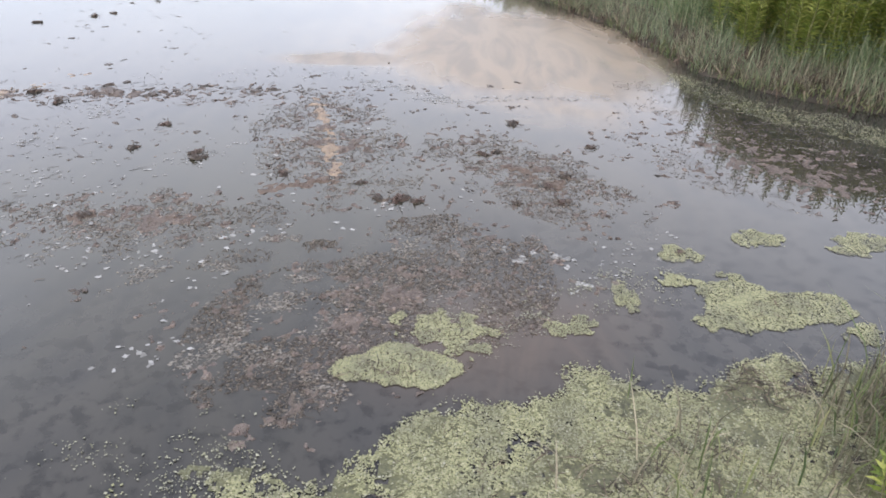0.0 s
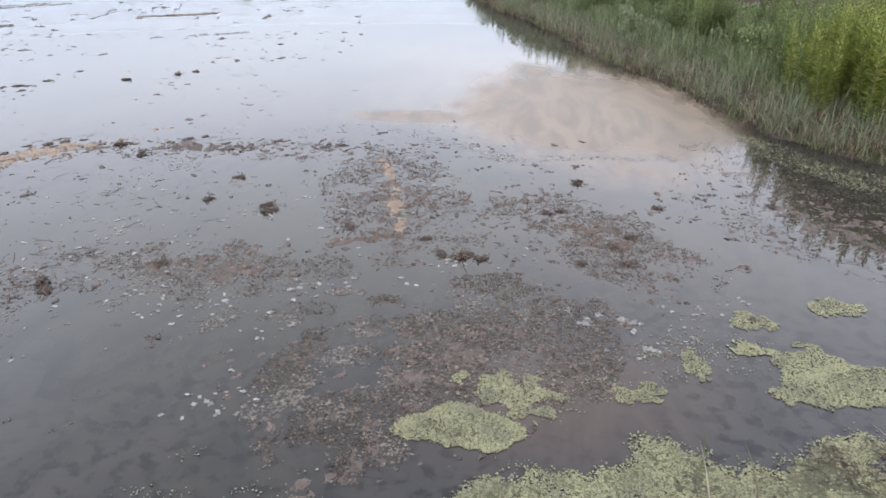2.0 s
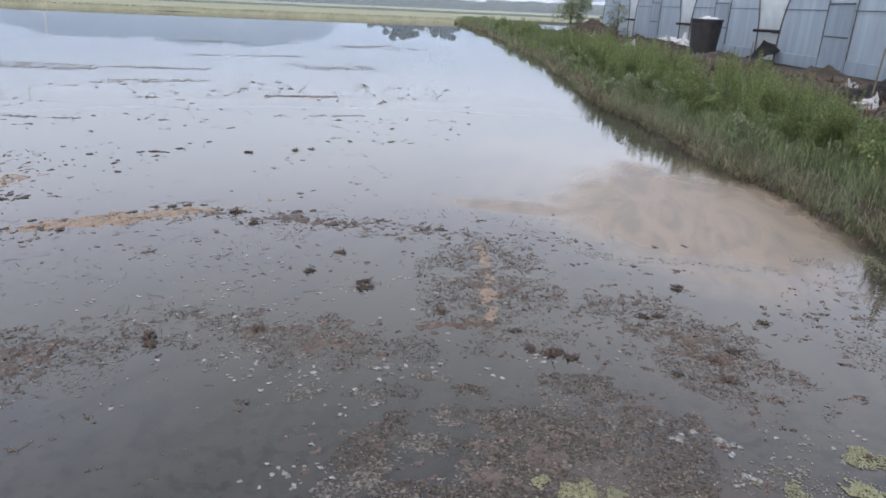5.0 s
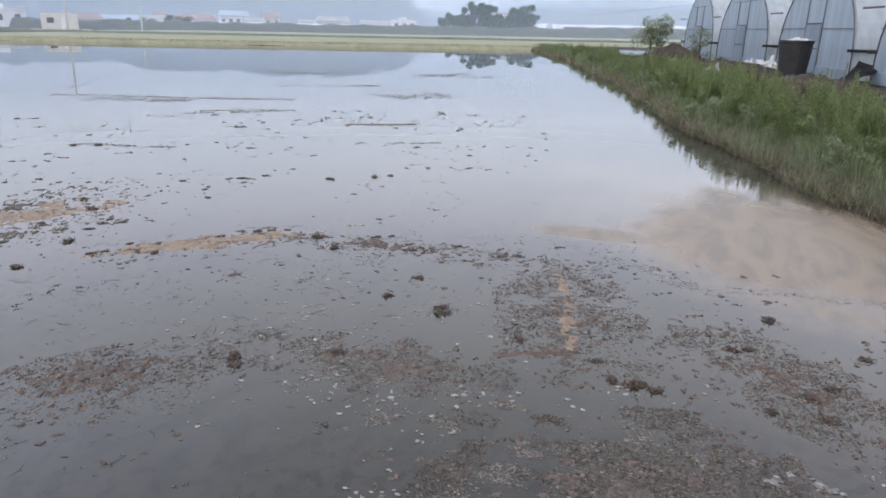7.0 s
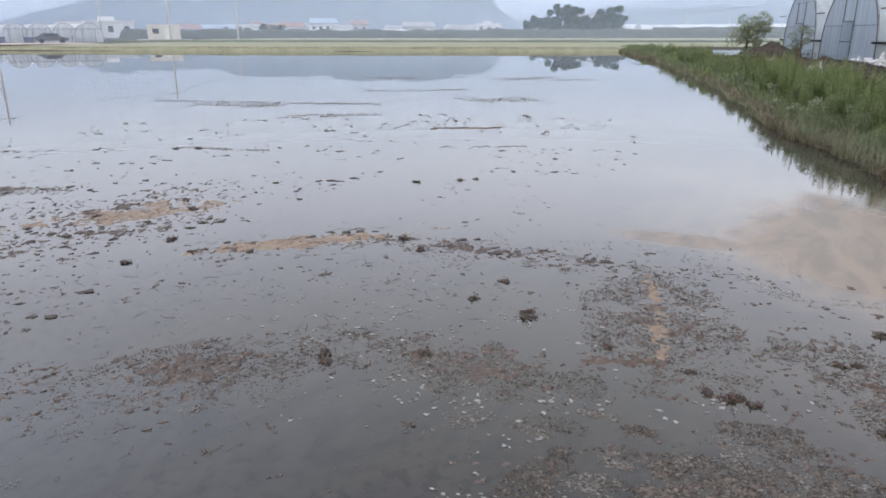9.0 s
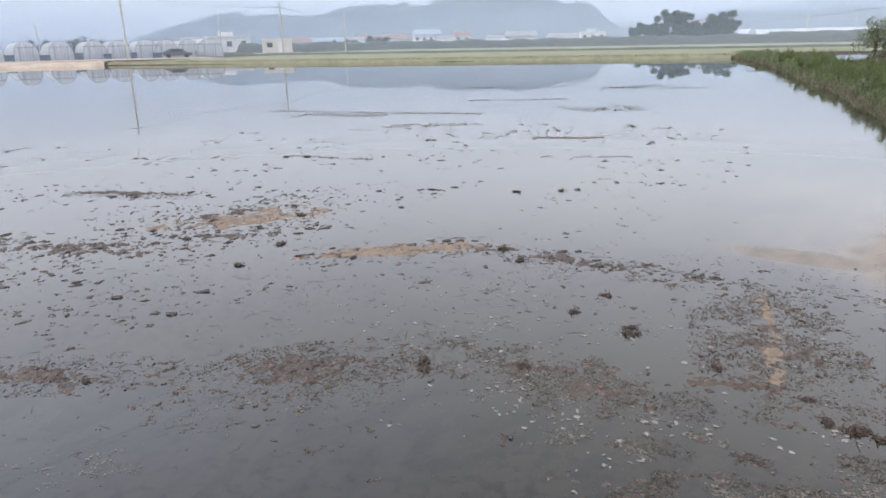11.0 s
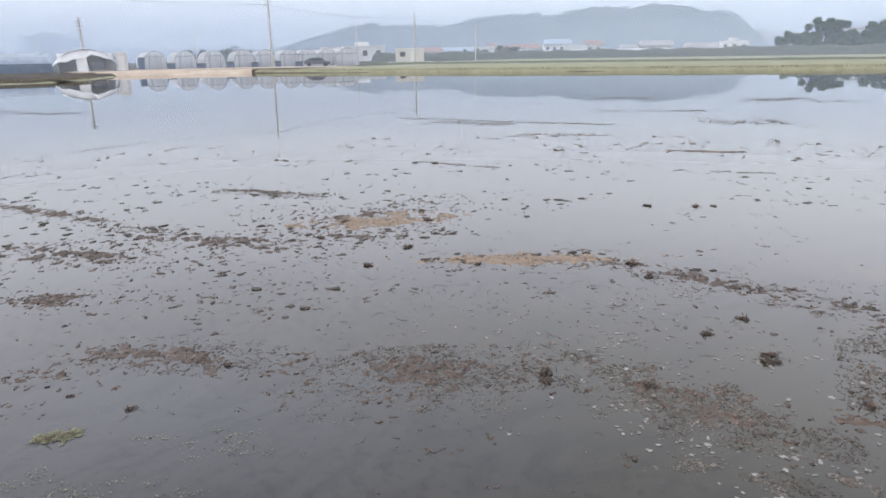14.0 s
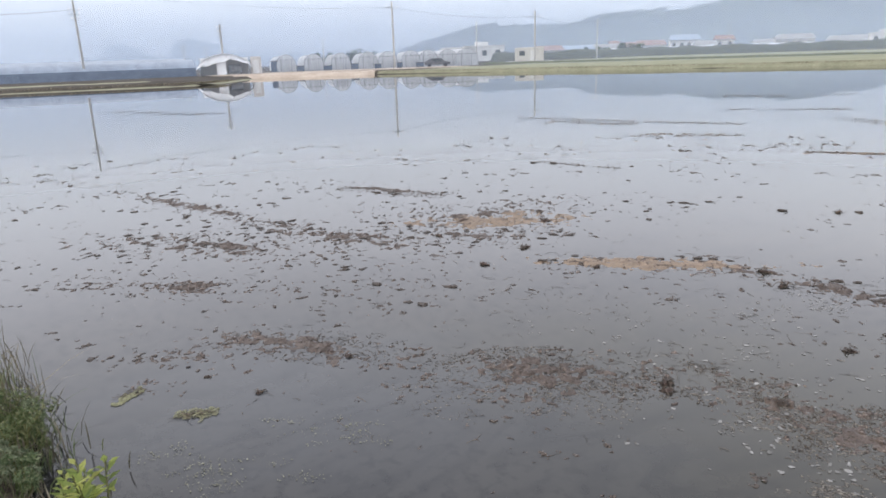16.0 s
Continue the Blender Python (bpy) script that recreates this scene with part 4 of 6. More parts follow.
def canopy():
    x, y = at_bearing(74.6, 114)
    t = thing("canopy_shed", x, y, 0.4, "white tarpaulin shelter open on its side, with machines inside", "shed", turn=75)
    bm = bmesh.new()
    prev = None
    for i in range(11):
        w = math.pi * i / 10
        z = 0.9 + 2.2 * math.sin(w) ** 0.6
        row = [bm.verts.new((-4.2 + 8.4 * i / 10, -2.5, z)), bm.verts.new((-4.2 + 8.4 * i / 10, 2.5, z)), bm.verts.new((-4.2 + 8.4 * i / 10, 2.5, z + 0.06)), bm.verts.new((-4.2 + 8.4 * i / 10, -2.5, z + 0.06))]
        if prev:
            for a in range(4):
                bm.faces.new((prev[a], prev[(a + 1) % 4], row[(a + 1) % 4], row[a]))
        prev = row
    part("cover", bm, WHITE_SHEET, t)
    bm = bmesh.new()
    low = [bm.verts.new((-4.2 + 8.4 * i / 10, -3.3, 0.9 + 2.2 * math.sin(math.pi * i / 10) ** 0.6 - (1.15 if i < 6 else 0.7) * min(1, i / 2, (10 - i) / 2))) for i in range(11)]
    top = [bm.verts.new((-4.2 + 8.4 * i / 10, -2.2, 0.95 + 2.2 * math.sin(math.pi * i / 10) ** 0.6)) for i in range(11)]
    for i in range(10):
        bm.faces.new((low[i], low[i + 1], top[i + 1], top[i]))
    bmesh.ops.solidify(bm, geom=bm.faces[:], thickness=0.04)
    part("front_fascia", bm, WHITE_SHEET, t)
    part("side_curtain", box(bmesh.new(), -1.2, 0.2, -2.5, -2.42, 0, 2.6, 0.03), WHITE_SHEET, t)
    part("back_wall", box(bmesh.new(), -3.6, 3.6, 2.3, 2.4, 0, 2.6), WHITEWALL, t)
    for px in (-3.6, -0.5, 3.6):
        part("post", rod(bmesh.new(), (px, -2.4, 0), (px, -2.4, 2.7), 0.05), STEEL, t)
    x2, y2 = at_bearing(72.25, 113)
    c = thing("cream_container", x2, y2, 0.4, "small cream container beside the shelter", "container", turn=73)
    part("body", box(bmesh.new(), -0.8, 0.8, -1.2, 1.2, 0.05, 2.6, 0.04), CREAM, c)
    part("door", box(bmesh.new(), -0.5, 0.4, -1.25, -1.202, 0.1, 2.1), WHITEWALL, c)
    x3, y3 = at_bearing(73.9, 113.6)
    tank = thing("round_tank", x3, y3, 0.4, "grey round tank under the shelter", "tank", turn=75)
    part("body", rod(bmesh.new(), (-0.8, 0, 0.8), (1.0, 0, 0.8), 0.75, sides=20), STEEL, tank)
    part("cradle", box(bmesh.new(), -0.7, 0.9, -0.5, 0.5, 0, 0.25), CONCRETE, tank)


canopy()


def car():
    x, y = at_bearing(57.9, 119)
    t = thing("parked_car", x, y, 0.4, "dark grey car parked in front of the greenhouses", "car", turn=60)
    bm = bmesh.new()
    side = ((-2.1, 0.35), (2.1, 0.35), (2.15, 0.75), (1.3, 0.9), (0.7, 1.38), (-1.0, 1.42), (-1.9, 0.95), (-2.15, 0.85))
    l, r = [bm.verts.new((px, -0.82, pz)) for px, pz in side], [bm.verts.new((px, 0.82, pz)) for px, pz in side]
    bm.faces.new(l[::-1])
    bm.faces.new(r)
    for i in range(8):
        bm.faces.new((l[i], l[(i + 1) % 8], r[(i + 1) % 8], r[i]))
    part("body", bm, CARPAINT, t)
    part("side_window", box(bmesh.new(), -0.95, 0.7, -0.84, -0.822, 0.95, 1.32), GLASS_DARK, t)
    for wx in (-1.35, 1.35):
        for wy in (-0.82, 0.82):
            part("wheel", rod(bmesh.new(), (wx, wy - 0.1, 0.32), (wx, wy + 0.1, 0.32), 0.32, sides=14), BLACKNET, t)


car()


# ---- power poles and wires ----
def power_pole(az, dist, height, arms, label="grey concrete power pole beside the fields"):
    x, y = at_bearing(az, dist)
    t = thing("power_pole", x, y, 0.35, label, "power pole", "power poles", turn=az)
    part("pole", rod(bmesh.new(), (0, 0, 0), (0, 0, height), 0.2, 0.12, 10), CONCRETE, t)
    for z, wide in arms:
        arm = part("crossarm", box(bmesh.new(), -wide, wide, -0.16, -0.08, z - 0.06, z + 0.06), STEEL, t)
        for ix in (-wide * 0.9, 0, wide * 0.9):
            part("insulator", rod(bmesh.new(), (ix, -0.12, z + 0.06), (ix, -0.12, z + 0.3), 0.06, 0.04), WHITEWALL, arm)
    return Vector((x, y, 0.35 + height))


POLE_A = power_pole(84.4, 114, 12.4, ((9.7, 0.7), (9.1, 0.7), (8.5, 0.5)))
power_pole(74.65, 112, 7.4, ((6.9, 0.5), (6.3, 0.4), (5.7, 0.4)))
POLE_B = power_pole(61.35, 118, 10.6, ((9.6, 0.9), (7.0, 0.3)))
POLE_C = power_pole(50.05, 136, 9.4, ((8.3, 1.2),))
power_pole(54.7, 190, 10.2, ())
POLE_D = power_pole(45.2, 190, 9.9, ((9.2, 1.4),))
for az, dist, h in ((77.5, 230, 8), (67.0, 235, 9), (75.9, 260, 8), (35.6, 330, 12), (10.5, 250, 8), (7.5, 260, 8)):
    power_pole(az, dist, h, ((h - 0.6, 0.9),), "distant power pole in mist")


def wire(a, b, sag, r=0.02):
    cu = bpy.data.curves.new("power_wire", "CURVE")
    cu.dimensions, cu.bevel_depth, cu.bevel_resolution = "3D", r, 0
    s = cu.splines.new("POLY")
    s.points.add(20)
    for i in range(21):
        f = i / 20
        p = Vector(a).lerp(Vector(b), f)
        s.points[i].co = (p.x, p.y, p.z - sag * 4 * f * (1 - f), 1)
    ob = new("power_wire", cu)
    cu.materials.append(WIRE)
    tagged(ob, "thin dark power wire between two poles", "wire", "power wires")


wire(POLE_A, POLE_B - Vector((0, 0, 0.9)), 1.0)
wire(POLE_B - Vector((0, 0, 0.9)), POLE_C - Vector((0, 0, 1.0)), 0.8)
wire(POLE_C - Vector((0, 0, 1.0)), POLE_D - Vector((0, 0, 0.6)), 0.9)
wire(POLE_A - Vector((0, 0, 2.6)), (*at_bearing(96, 110), 9.5), 0.6, 0.025)
wire((*at_bearing(15, 160), 5.2), (*at_bearing(2.6, 62), 4.3), 0.5, 0.012)


# ---- trees ----
def leaf_cloud(centres, radii, count, size):
    k = RNG.integers(0, len(centres), count)
    d = RNG.normal(0, 1, (count, 3))
    d /= np.linalg.norm(d, axis=1)[:, None]
    c, r = np.array(centres)[k], np.array(radii)[k][:, None]
    p = c + d * r * (0.55 + 0.45 * RNG.random((count, 1))) * (1, 1, 0.85)
    a, b = RNG.normal(0, 1, (count, 3)), RNG.normal(0, 1, (count, 3))
    a *= (size * (0.6 + 0.8 * RNG.random((count, 1)))) / np.linalg.norm(a, axis=1)[:, None]
    b *= size * 0.5 / np.linalg.norm(b, axis=1)[:, None]
    verts = np.stack([p - a, p + b, p + a, p - b], 1).reshape(-1, 3)
    tris = (np.arange(count) * 4)[:, None, None] + np.array([(0, 1, 2), (0, 2, 3)])
    return verts, tris.reshape(-1, 3)


def tree(x, y, z, height, spread, label, leaves, size, clumps=9, trunk=0.35, material=None, name="tree", category="tree", group=""):
    t = thing(name, x, y, z, label, category, group)
    centres, radii = [], []
    bm = bmesh.new()
    rod(bm, (0, 0, -0.1), (0.03 * height, 0, height * 0.55), height * 0.03, height * 0.016, 8)
    for i in range(clumps):
        w, f = RNG.random() * 6.28, RNG.random()
        c = (math.cos(w) * spread * (0.25 + 0.55 * RNG.random()), math.sin(w) * spread * (0.25 + 0.55 * RNG.random()), height * (trunk + (0.88 - trunk) * f))
        centres.append(c)
        radii.append(spread * (0.2 + 0.22 * RNG.random()))
        rod(bm, (0, 0, height * (0.2 + 0.3 * f)), c, height * 0.012, height * 0.004, 5)
    part("trunk", bm, BARK, t)
    put("crown", mesh_of("crown", *leaf_cloud(centres, radii, leaves, size)), material or LEAF_FAR, parent=t)
    return t


for az, dist, h, sp in ((22.3, 240, 6.8, 3.4), (20.7, 238, 9.4, 4.0), (19.9, 236, 10.6, 4.2), (19.1, 242, 10.0, 4.2), (18.3, 238, 6.2, 4.0), (17.4, 240, 6.0, 4.0), (16.7, 238, 8.8, 3.8), (15.9, 236, 9.6, 4.2), (15.4, 240, 7.6, 3.2), (21.5, 243, 6.0, 3.6), (18.7, 246, 8.4, 4.0), (17.0, 246, 7.4, 4.0)):
    tx, ty = at_bearing(az, dist)
    tree(tx, ty, 0.4, h, sp, "dark broadleaf tree in a grove behind the fields", 2400, 0.55, 16, trunk=0.1, group="grove")
for az, dist, h, sp in ((43.0, 232, 4.2, 3.4), (42.2, 234, 3.6, 3.0), (44.6, 236, 3.2, 3.0), (46.5, 236, 2.8, 3.4)):
    tx, ty = at_bearing(az, dist)
    tree(tx, ty, 0.4, h, sp, "low green bush before the village", 600, 0.35, trunk=0.15, group="field bushes")
for az, dist, h in ((64.6, 240, 5.2), (63.4, 245, 4.4), (67.0, 250, 4.6), (72.6, 260, 3.8)):
    tx, ty = at_bearing(az, dist)
    tree(tx, ty, 0.4, h, 3.6, "dark tree behind the greenhouses in mist", 500, 0.4, trunk=0.2, group="misty trees")
gx, gy = at_bearing(17.9, 243)
pav = thing("park_pavilion", gx, gy, 0.4, "grey-roofed pavilion among the trees", "pavilion", turn=20)
part("roof", box(bmesh.new(), -4.6, 4.6, -2.5, 2.5, 6.5, 7.1, 0.1), ROOF_GREY, pav)
part("eaves", box(bmesh.new(), -4.9, 4.9, -2.8, -2.52, 6.25, 6.48), WHITEWALL, pav)
for px in (-4.2, -1.4, 1.4, 4.2):
    part("pillar", rod(bmesh.new(), (px, -2.2, 0), (px, -2.2, 6.5), 0.16), CONCRETE, pav)
# the sapling and shrub at the head of the grassy bank
tree(-5.1, 47.0, 0.4, 2.7, 1.5, "small grey-green sapling on the bank", 3200, 0.07, 20, 0.14, SAGE, group="bank shrubs")
tree(-1.9, 41.5, 0.4, 1.9, 0.8, "small green shrub in front of a greenhouse", 1300, 0.045, 11, 0.2, SAGE, "shrub", "shrub", "bank shrubs")
side_paddy()


# ---- the greenhouses behind the grassy bank ----
FRONT = Vector((6.9, 18.5, 0.42))
ALONG = Vector((-0.307, 0.952, 0)).normalized()


def arch(width, height, k):
    """Points of a tall arch with nearly upright sides."""
    out = []
    for i in range(k + 1):
        w = math.pi * i / k
        out.append((-math.cos(w) * (width / 2) * (1 - 0.08 * (1 - abs(math.cos(w)))), height * math.sin(w) ** 0.72))
    return out


def greenhouse(s0, s1, height, label):
    width, mid = s1 - s0, (s0 + s1) / 2
    p = FRONT + ALONG * mid
    # local x runs into the house, local y along the row of fronts
    t = thing("greenhouse", p.x, p.y, p.z, label, "greenhouse", "row of greenhouses", math.degrees(math.atan2(ALONG.y, ALONG.x)) - 90)
    a = arch(width, height, 24)
    bm = bmesh.new()
    rows = [[bm.verts.new((x, py, pz)) for py, pz in a] for x in (0.06, 1.2, 2.4, 5, 9, 14, 20)]
    for q, r in zip(rows, rows[1:]):
        for i in range(24):
            bm.faces.new((q[i], q[i + 1], r[i + 1], r[i]))
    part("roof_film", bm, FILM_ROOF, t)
    for side, lo, hi in ((-1, 0, 9), (0, 9, 15), (1, 15, 24)):
        bm = bmesh.new()
        pts = a[lo:hi + 1]
        top = [bm.verts.new((0.0, py, pz)) for py, pz in pts]
        low = [bm.verts.new((0.0, py * 0.985, 0.02)) for py, pz in pts]
        for i in range(len(pts) - 1):
            if pts[i][1] < 0.001 and pts[i + 1][1] < 0.001:
                continue
            bm.faces.new((low[i], low[i + 1], top[i + 1], top[i]))
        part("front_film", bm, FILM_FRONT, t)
    for x in (-0.03, 1.2, 2.4, 5, 9):
        bm = bmesh.new()
        for i in range(24):
            rod(bm, (x, *a[i]), (x, *a[i + 1]), 0.026 if x < 0 else 0.016, sides=5)
        part("rib", bm, DARKPIPE, t)
    for z, half in ((height * 0.45, 0.49), (height * 0.79, 0.22)):
        part("crossbar", rod(bmesh.new(), (-0.04, -width * half, z), (-0.04, width * half, z), 0.014), DARKPIPE, t)
    for y0 in (-0.7, 0.75):
        part("door_post", rod(bmesh.new(), (-0.05, y0, 0), (-0.05, y0, height * 0.8), 0.018), DARKPIPE, t)
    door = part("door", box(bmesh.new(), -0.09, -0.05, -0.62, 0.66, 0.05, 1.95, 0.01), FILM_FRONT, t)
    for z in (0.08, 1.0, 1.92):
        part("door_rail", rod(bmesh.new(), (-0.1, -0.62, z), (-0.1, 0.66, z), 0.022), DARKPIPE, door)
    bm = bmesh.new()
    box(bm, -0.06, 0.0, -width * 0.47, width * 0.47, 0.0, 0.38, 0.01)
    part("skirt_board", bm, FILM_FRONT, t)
    # side pipe and rolled side curtain by the gap
    for sgn in (-1, 1):
        part("curtain_roll", rod(bmesh.new(), (-0.25, sgn * (width / 2 + 0.06), 1.0), (12, sgn * (width / 2 + 0.06), 1.0), 0.05), BLACKNET, t)
    part("gutter_bar", rod(bmesh.new(), (-0.1, width / 2 - 0.1, height * 0.62), (-0.1, width / 2 + 1.2, height * 0.62), 0.035), DARKPIPE, t)
    return t


for s0, s1 in ((26.8, 33.0), (18.3, 25.7), (10.3, 17.0), (1.8, 8.8), (-6.6, 0.4)):
    greenhouse(s0, s1, 3.85, "tall arched greenhouse of weathered bluish plastic film")
for s in (26.2, 17.65, 9.5, 1.1):
    p = FRONT + ALONG * s
    g = thing("gap_curtain", p.x, p.y, p.z, "black net hung between two greenhouses", "net", "gap curtains", math.degrees(math.atan2(ALONG.y, ALONG.x)) - 90)
    part("net", box(bmesh.new(), 0.8, 0.86, -0.62, 0.62, 0.0, 1.0), BLACKNET, g)
    part("sheet", box(bmesh.new(), 0.9, 0.95, -0.62, 0.62, 1.0, 2.4), FILM_CLEAR, g)
    part("pipe", rod(bmesh.new(), (0.75, -0.62, 1.0), (0.75, 0.62, 1.0), 0.04), STEEL, g)


def tub(x, y, z):
    t = thing("rubber_tub", x, y, z, "large black rubber tub heaped with white sacks", "tub")
    bm = bmesh.new()
    prof = ((0.0, 0.0), (0.62, 0.0), (0.66, 0.03), (0.82, 1.3), (0.86, 1.32), (0.86, 1.4), (0.78, 1.4), (0.62, 0.12), (0.0, 0.1))
    prev = None
    for r, h in prof:
        row = [bm.verts.new((r * math.cos(2 * math.pi * i / 28), r * math.sin(2 * math.pi * i / 28), h)) for i in range(28)] if r else [bm.verts.new((0, 0, h))]
        if prev:
            for i in range(28):
                j = (i + 1) % 28
                if len(prev) == 1:
                    bm.faces.new((prev[0], row[j], row[i]))
                elif len(row) == 1:
                    bm.faces.new((prev[i], prev[j], row[0]))
                else:
                    bm.faces.new((prev[i], prev[j], row[j], row[i]))
        prev = row
    part("shell", bm, TUB, t)
    t.scale = (0.66, 0.66, 0.98)
    me = lump_mesh("heap", 5, 3, 0.35, 0.5)
    put("heap", me, SACKCLOTH, parent=t, m=pose(0.05, 0, 1.34) @ Matrix.Diagonal((1.1, 1.0, 0.8, 1)))


tub(1.87, 27.6, 0.36)


def sack(x, y, z, size, turn, seed, label="crumpled white plastic sack lying on the soil"):
    t = thing("plastic_sack", x, y, z, label, "sack", "white sacks", turn)
    bag = put("bag", lump_mesh("sack_bag", seed, 3, 0.6, 0.75), SACKCLOTH, parent=t, m=pose(0, 0, size * 0.2) @ Matrix.Diagonal((size, size * 0.7, size, 1)))
    put("tied_end", lump_mesh("sack_neck", seed + 9, 2, 1.6, 0.8), SACKCLOTH, parent=bag, m=pose(0.38, 0.05, 0.22) @ Matrix.Diagonal((0.3, 0.3, 0.4, 1)))


for i, (x, y, z, size, turn) in enumerate(((3.75, 13.8, 0.42, 0.5, 20), (1.0, 18.2, 0.45, 0.35, 80), (1.2, 34.2, 0.42, 1.1, 0), (0.6, 34.6, 0.42, 0.9, 60), (1.6, 33.6, 0.42, 0.9, 110), (-0.8, 28.5, 0.4, 0.8, 30),
                                            (-0.55, 27.4, 0.4, 0.5, 150), (-3.0, 38.0, 0.4, 0.6, 10), (-4.2, 40.0, 0.4, 0.5, 75), (4.4, 17.5, 0.45, 0.4, 200))):
    sack(x, y, z, size * 0.75, turn, i + 1)


def heap(x, y, z, a, b, h, material, label, category, turn=0.0, seed=3, ragged=0.4):
    """A heap with a lumpy surface at several scales."""
    k = 26
    verts, tris = [], []
    for i in range(k + 1):
        for j in range(k + 1):
            u, v = 2 * i / k - 1, 2 * j / k - 1
            r = math.hypot(u, v)
            q = Vector((u * a * 2.2, v * b * 2.2, seed * 5.3))
            top = max(0.0, 1 - r * (1 + 0.35 * noise.noise(q * 0.9))) ** 0.8
            zz = h * top * (1 + ragged * noise.fractal(q * 2.2, 0.9, 2.0, 4)) + 0.05 * top ** 0.3 * noise.noise(q * 6)
            verts.append((u * a * 1.2, v * b * 1.2, zz if top > 0 else -0.08))
    for i in range(k):
        for j in range(k):
            n0 = i * (k + 1) + j
            tris += [(n0, n0 + k + 1, n0 + k + 2), (n0, n0 + k + 2, n0 + 1)]
    put(category.replace(" ", "_"), mesh_of("heap_body", verts, tris), material, label, category, m=pose(x, y, z, 0, 0, turn))


heap(-3.6, 45.5, 0.35, 1.7, 1.3, 1.0, SOIL, "rounded heap of brown soil beside the sapling", "soil mound", 20, 2, 0.25)
heap(-4.9, 45.6, 0.4, 0.7, 0.5, 0.45, BLACKNET, "crumpled black sheet beside the soil heap", "black sheet", 10, 8, 0.6)
for i, (x, y, a, b, h) in enumerate(((2.2, 24.5, 2.2, 1.2, 0.35), (4.2, 20.0, 1.8, 1.1, 0.32), (0.5, 31.5, 1.7, 1.0, 0.4), (3.0, 17.2, 1.4, 0.8, 0.3), (5.6, 17.0, 1.8, 1.0, 0.3), (-0.6, 35.5, 1.6, 1.0, 0.4), (1.6, 28.0, 1.5, 0.8, 0.3), (4.9, 13.2, 1.4, 0.9, 0.25))):
    heap(x, y, 0.38, a, b, h, SOIL, "low heap of dark brown soil", "soil mound", 107 + 13 * i, 10 + i, 0.55)


def ground_cloth(ax, ay, bx, by, width, rise, label):
    """A black net dragged over the soil from a to b, rising at its far end."""
    t = thing("black_net", ax, ay, 0.42, label, "net", "black nets")
    bm = bmesh.new()
    d = Vector((bx - ax, by - ay, 0))
    side = Vector((-d.y, d.x, 0)).normalized() * width / 2
    rows = []
    for i in range(13):
        f = i / 12
        c = d * f
        w = 1.0 - 0.45 * math.sin(math.pi * f)
        row = []
        for j in range(6):
            g = j / 5 * 2 - 1
            q = c + side * g * w
            zz = 0.06 + rise * f ** 2 * (0.6 + 0.4 * (g + 1) / 2) + 0.12 * noise.noise(Vector((q.x * 2 + ax, q.y * 2, 1.0)))
            row.append(bm.verts.new((q.x, q.y, zz)))
        rows.append(row)
    for q, r in zip(rows, rows[1:]):
        for j in range(5):
            bm.faces.new((q[j], q[j + 1], r[j + 1], r[j]))
    bmesh.ops.solidify(bm, geom=bm.faces[:], thickness=0.02)
    part("net", bm, BLACKNET, t)


ground_cloth(3.2, 14.2, 6.4, 19.2, 1.1, 0.55, "black net dragged over the soil to the greenhouse")
ground_cloth(2.0, 21.5, 4.2, 27.3, 0.8, 0.6, "black net lying between two greenhouses")
ground_cloth(-0.4, 30.5, 0.9, 33.5, 0.8, 0.1, "black sheet lying on the soil")
for x, y, h in ((4.2, 15.3, 1.05), (5.4, 18.2, 0.7), (2.9, 23.0, 0.8), (5.9, 17.4, 0.8)):
    st = thing("stake", x, y, 0.38, "thin pale wooden stake in the soil", "stake", "stakes")
    part("shaft", rod(bmesh.new(), (0, 0, -0.1), (0.04, 0, h), 0.018, 0.014), DRYGRASS, st)


# ---- plants of the grassy bank ----
BANK_LINE = np.array([(4.9, 4.9), (4.4, 5.2), (3.4, 5.6), (2.8, 5.93), (2.32, 6.62), (2.12, 7.2), (1.8, 8.2), (1.06, 9.8), (0.33, 12.05), (-0.7, 14.4), (-1.75, 18.7), (-3.75, 26.3), (-6.2, 34), (-11.2, 50), (-19.5, 71)])


def along_bank(count, s0, s1, d0, d1, power=1.0):
    """Random places s0 to s1 metres along the bank's waterline and d0 to d1 metres up from it."""
    seg = np.diff(BANK_LINE, axis=0)
    ln = np.hypot(seg[:, 0], seg[:, 1])
    cum = np.r_[0, np.cumsum(ln)]
    s = s0 + (s1 - s0) * RNG.random(count)
    i = np.clip(np.searchsorted(cum, s) - 1, 0, len(seg) - 1)
    f = (s - cum[i]) / ln[i]
    d = d0 + (d1 - d0) * RNG.random(count) ** power
    out = np.stack([seg[i, 1], -seg[i, 0]], 1) / ln[i][:, None]
    foot = BANK_LINE[i] + seg[i] * f[:, None]
    bay = (rough_noise(foot[:, 0] * 1.3, foot[:, 1] * 1.3, 3) - 0.5) * 0.45
    return foot + out * (d + bay)[:, None], d


def bank_height(d):
    return np.interp(d, [0.0, 0.12, 0.4, 0.8, 1.4], [0.0, 0.03, 0.09, 0.2, 0.33])


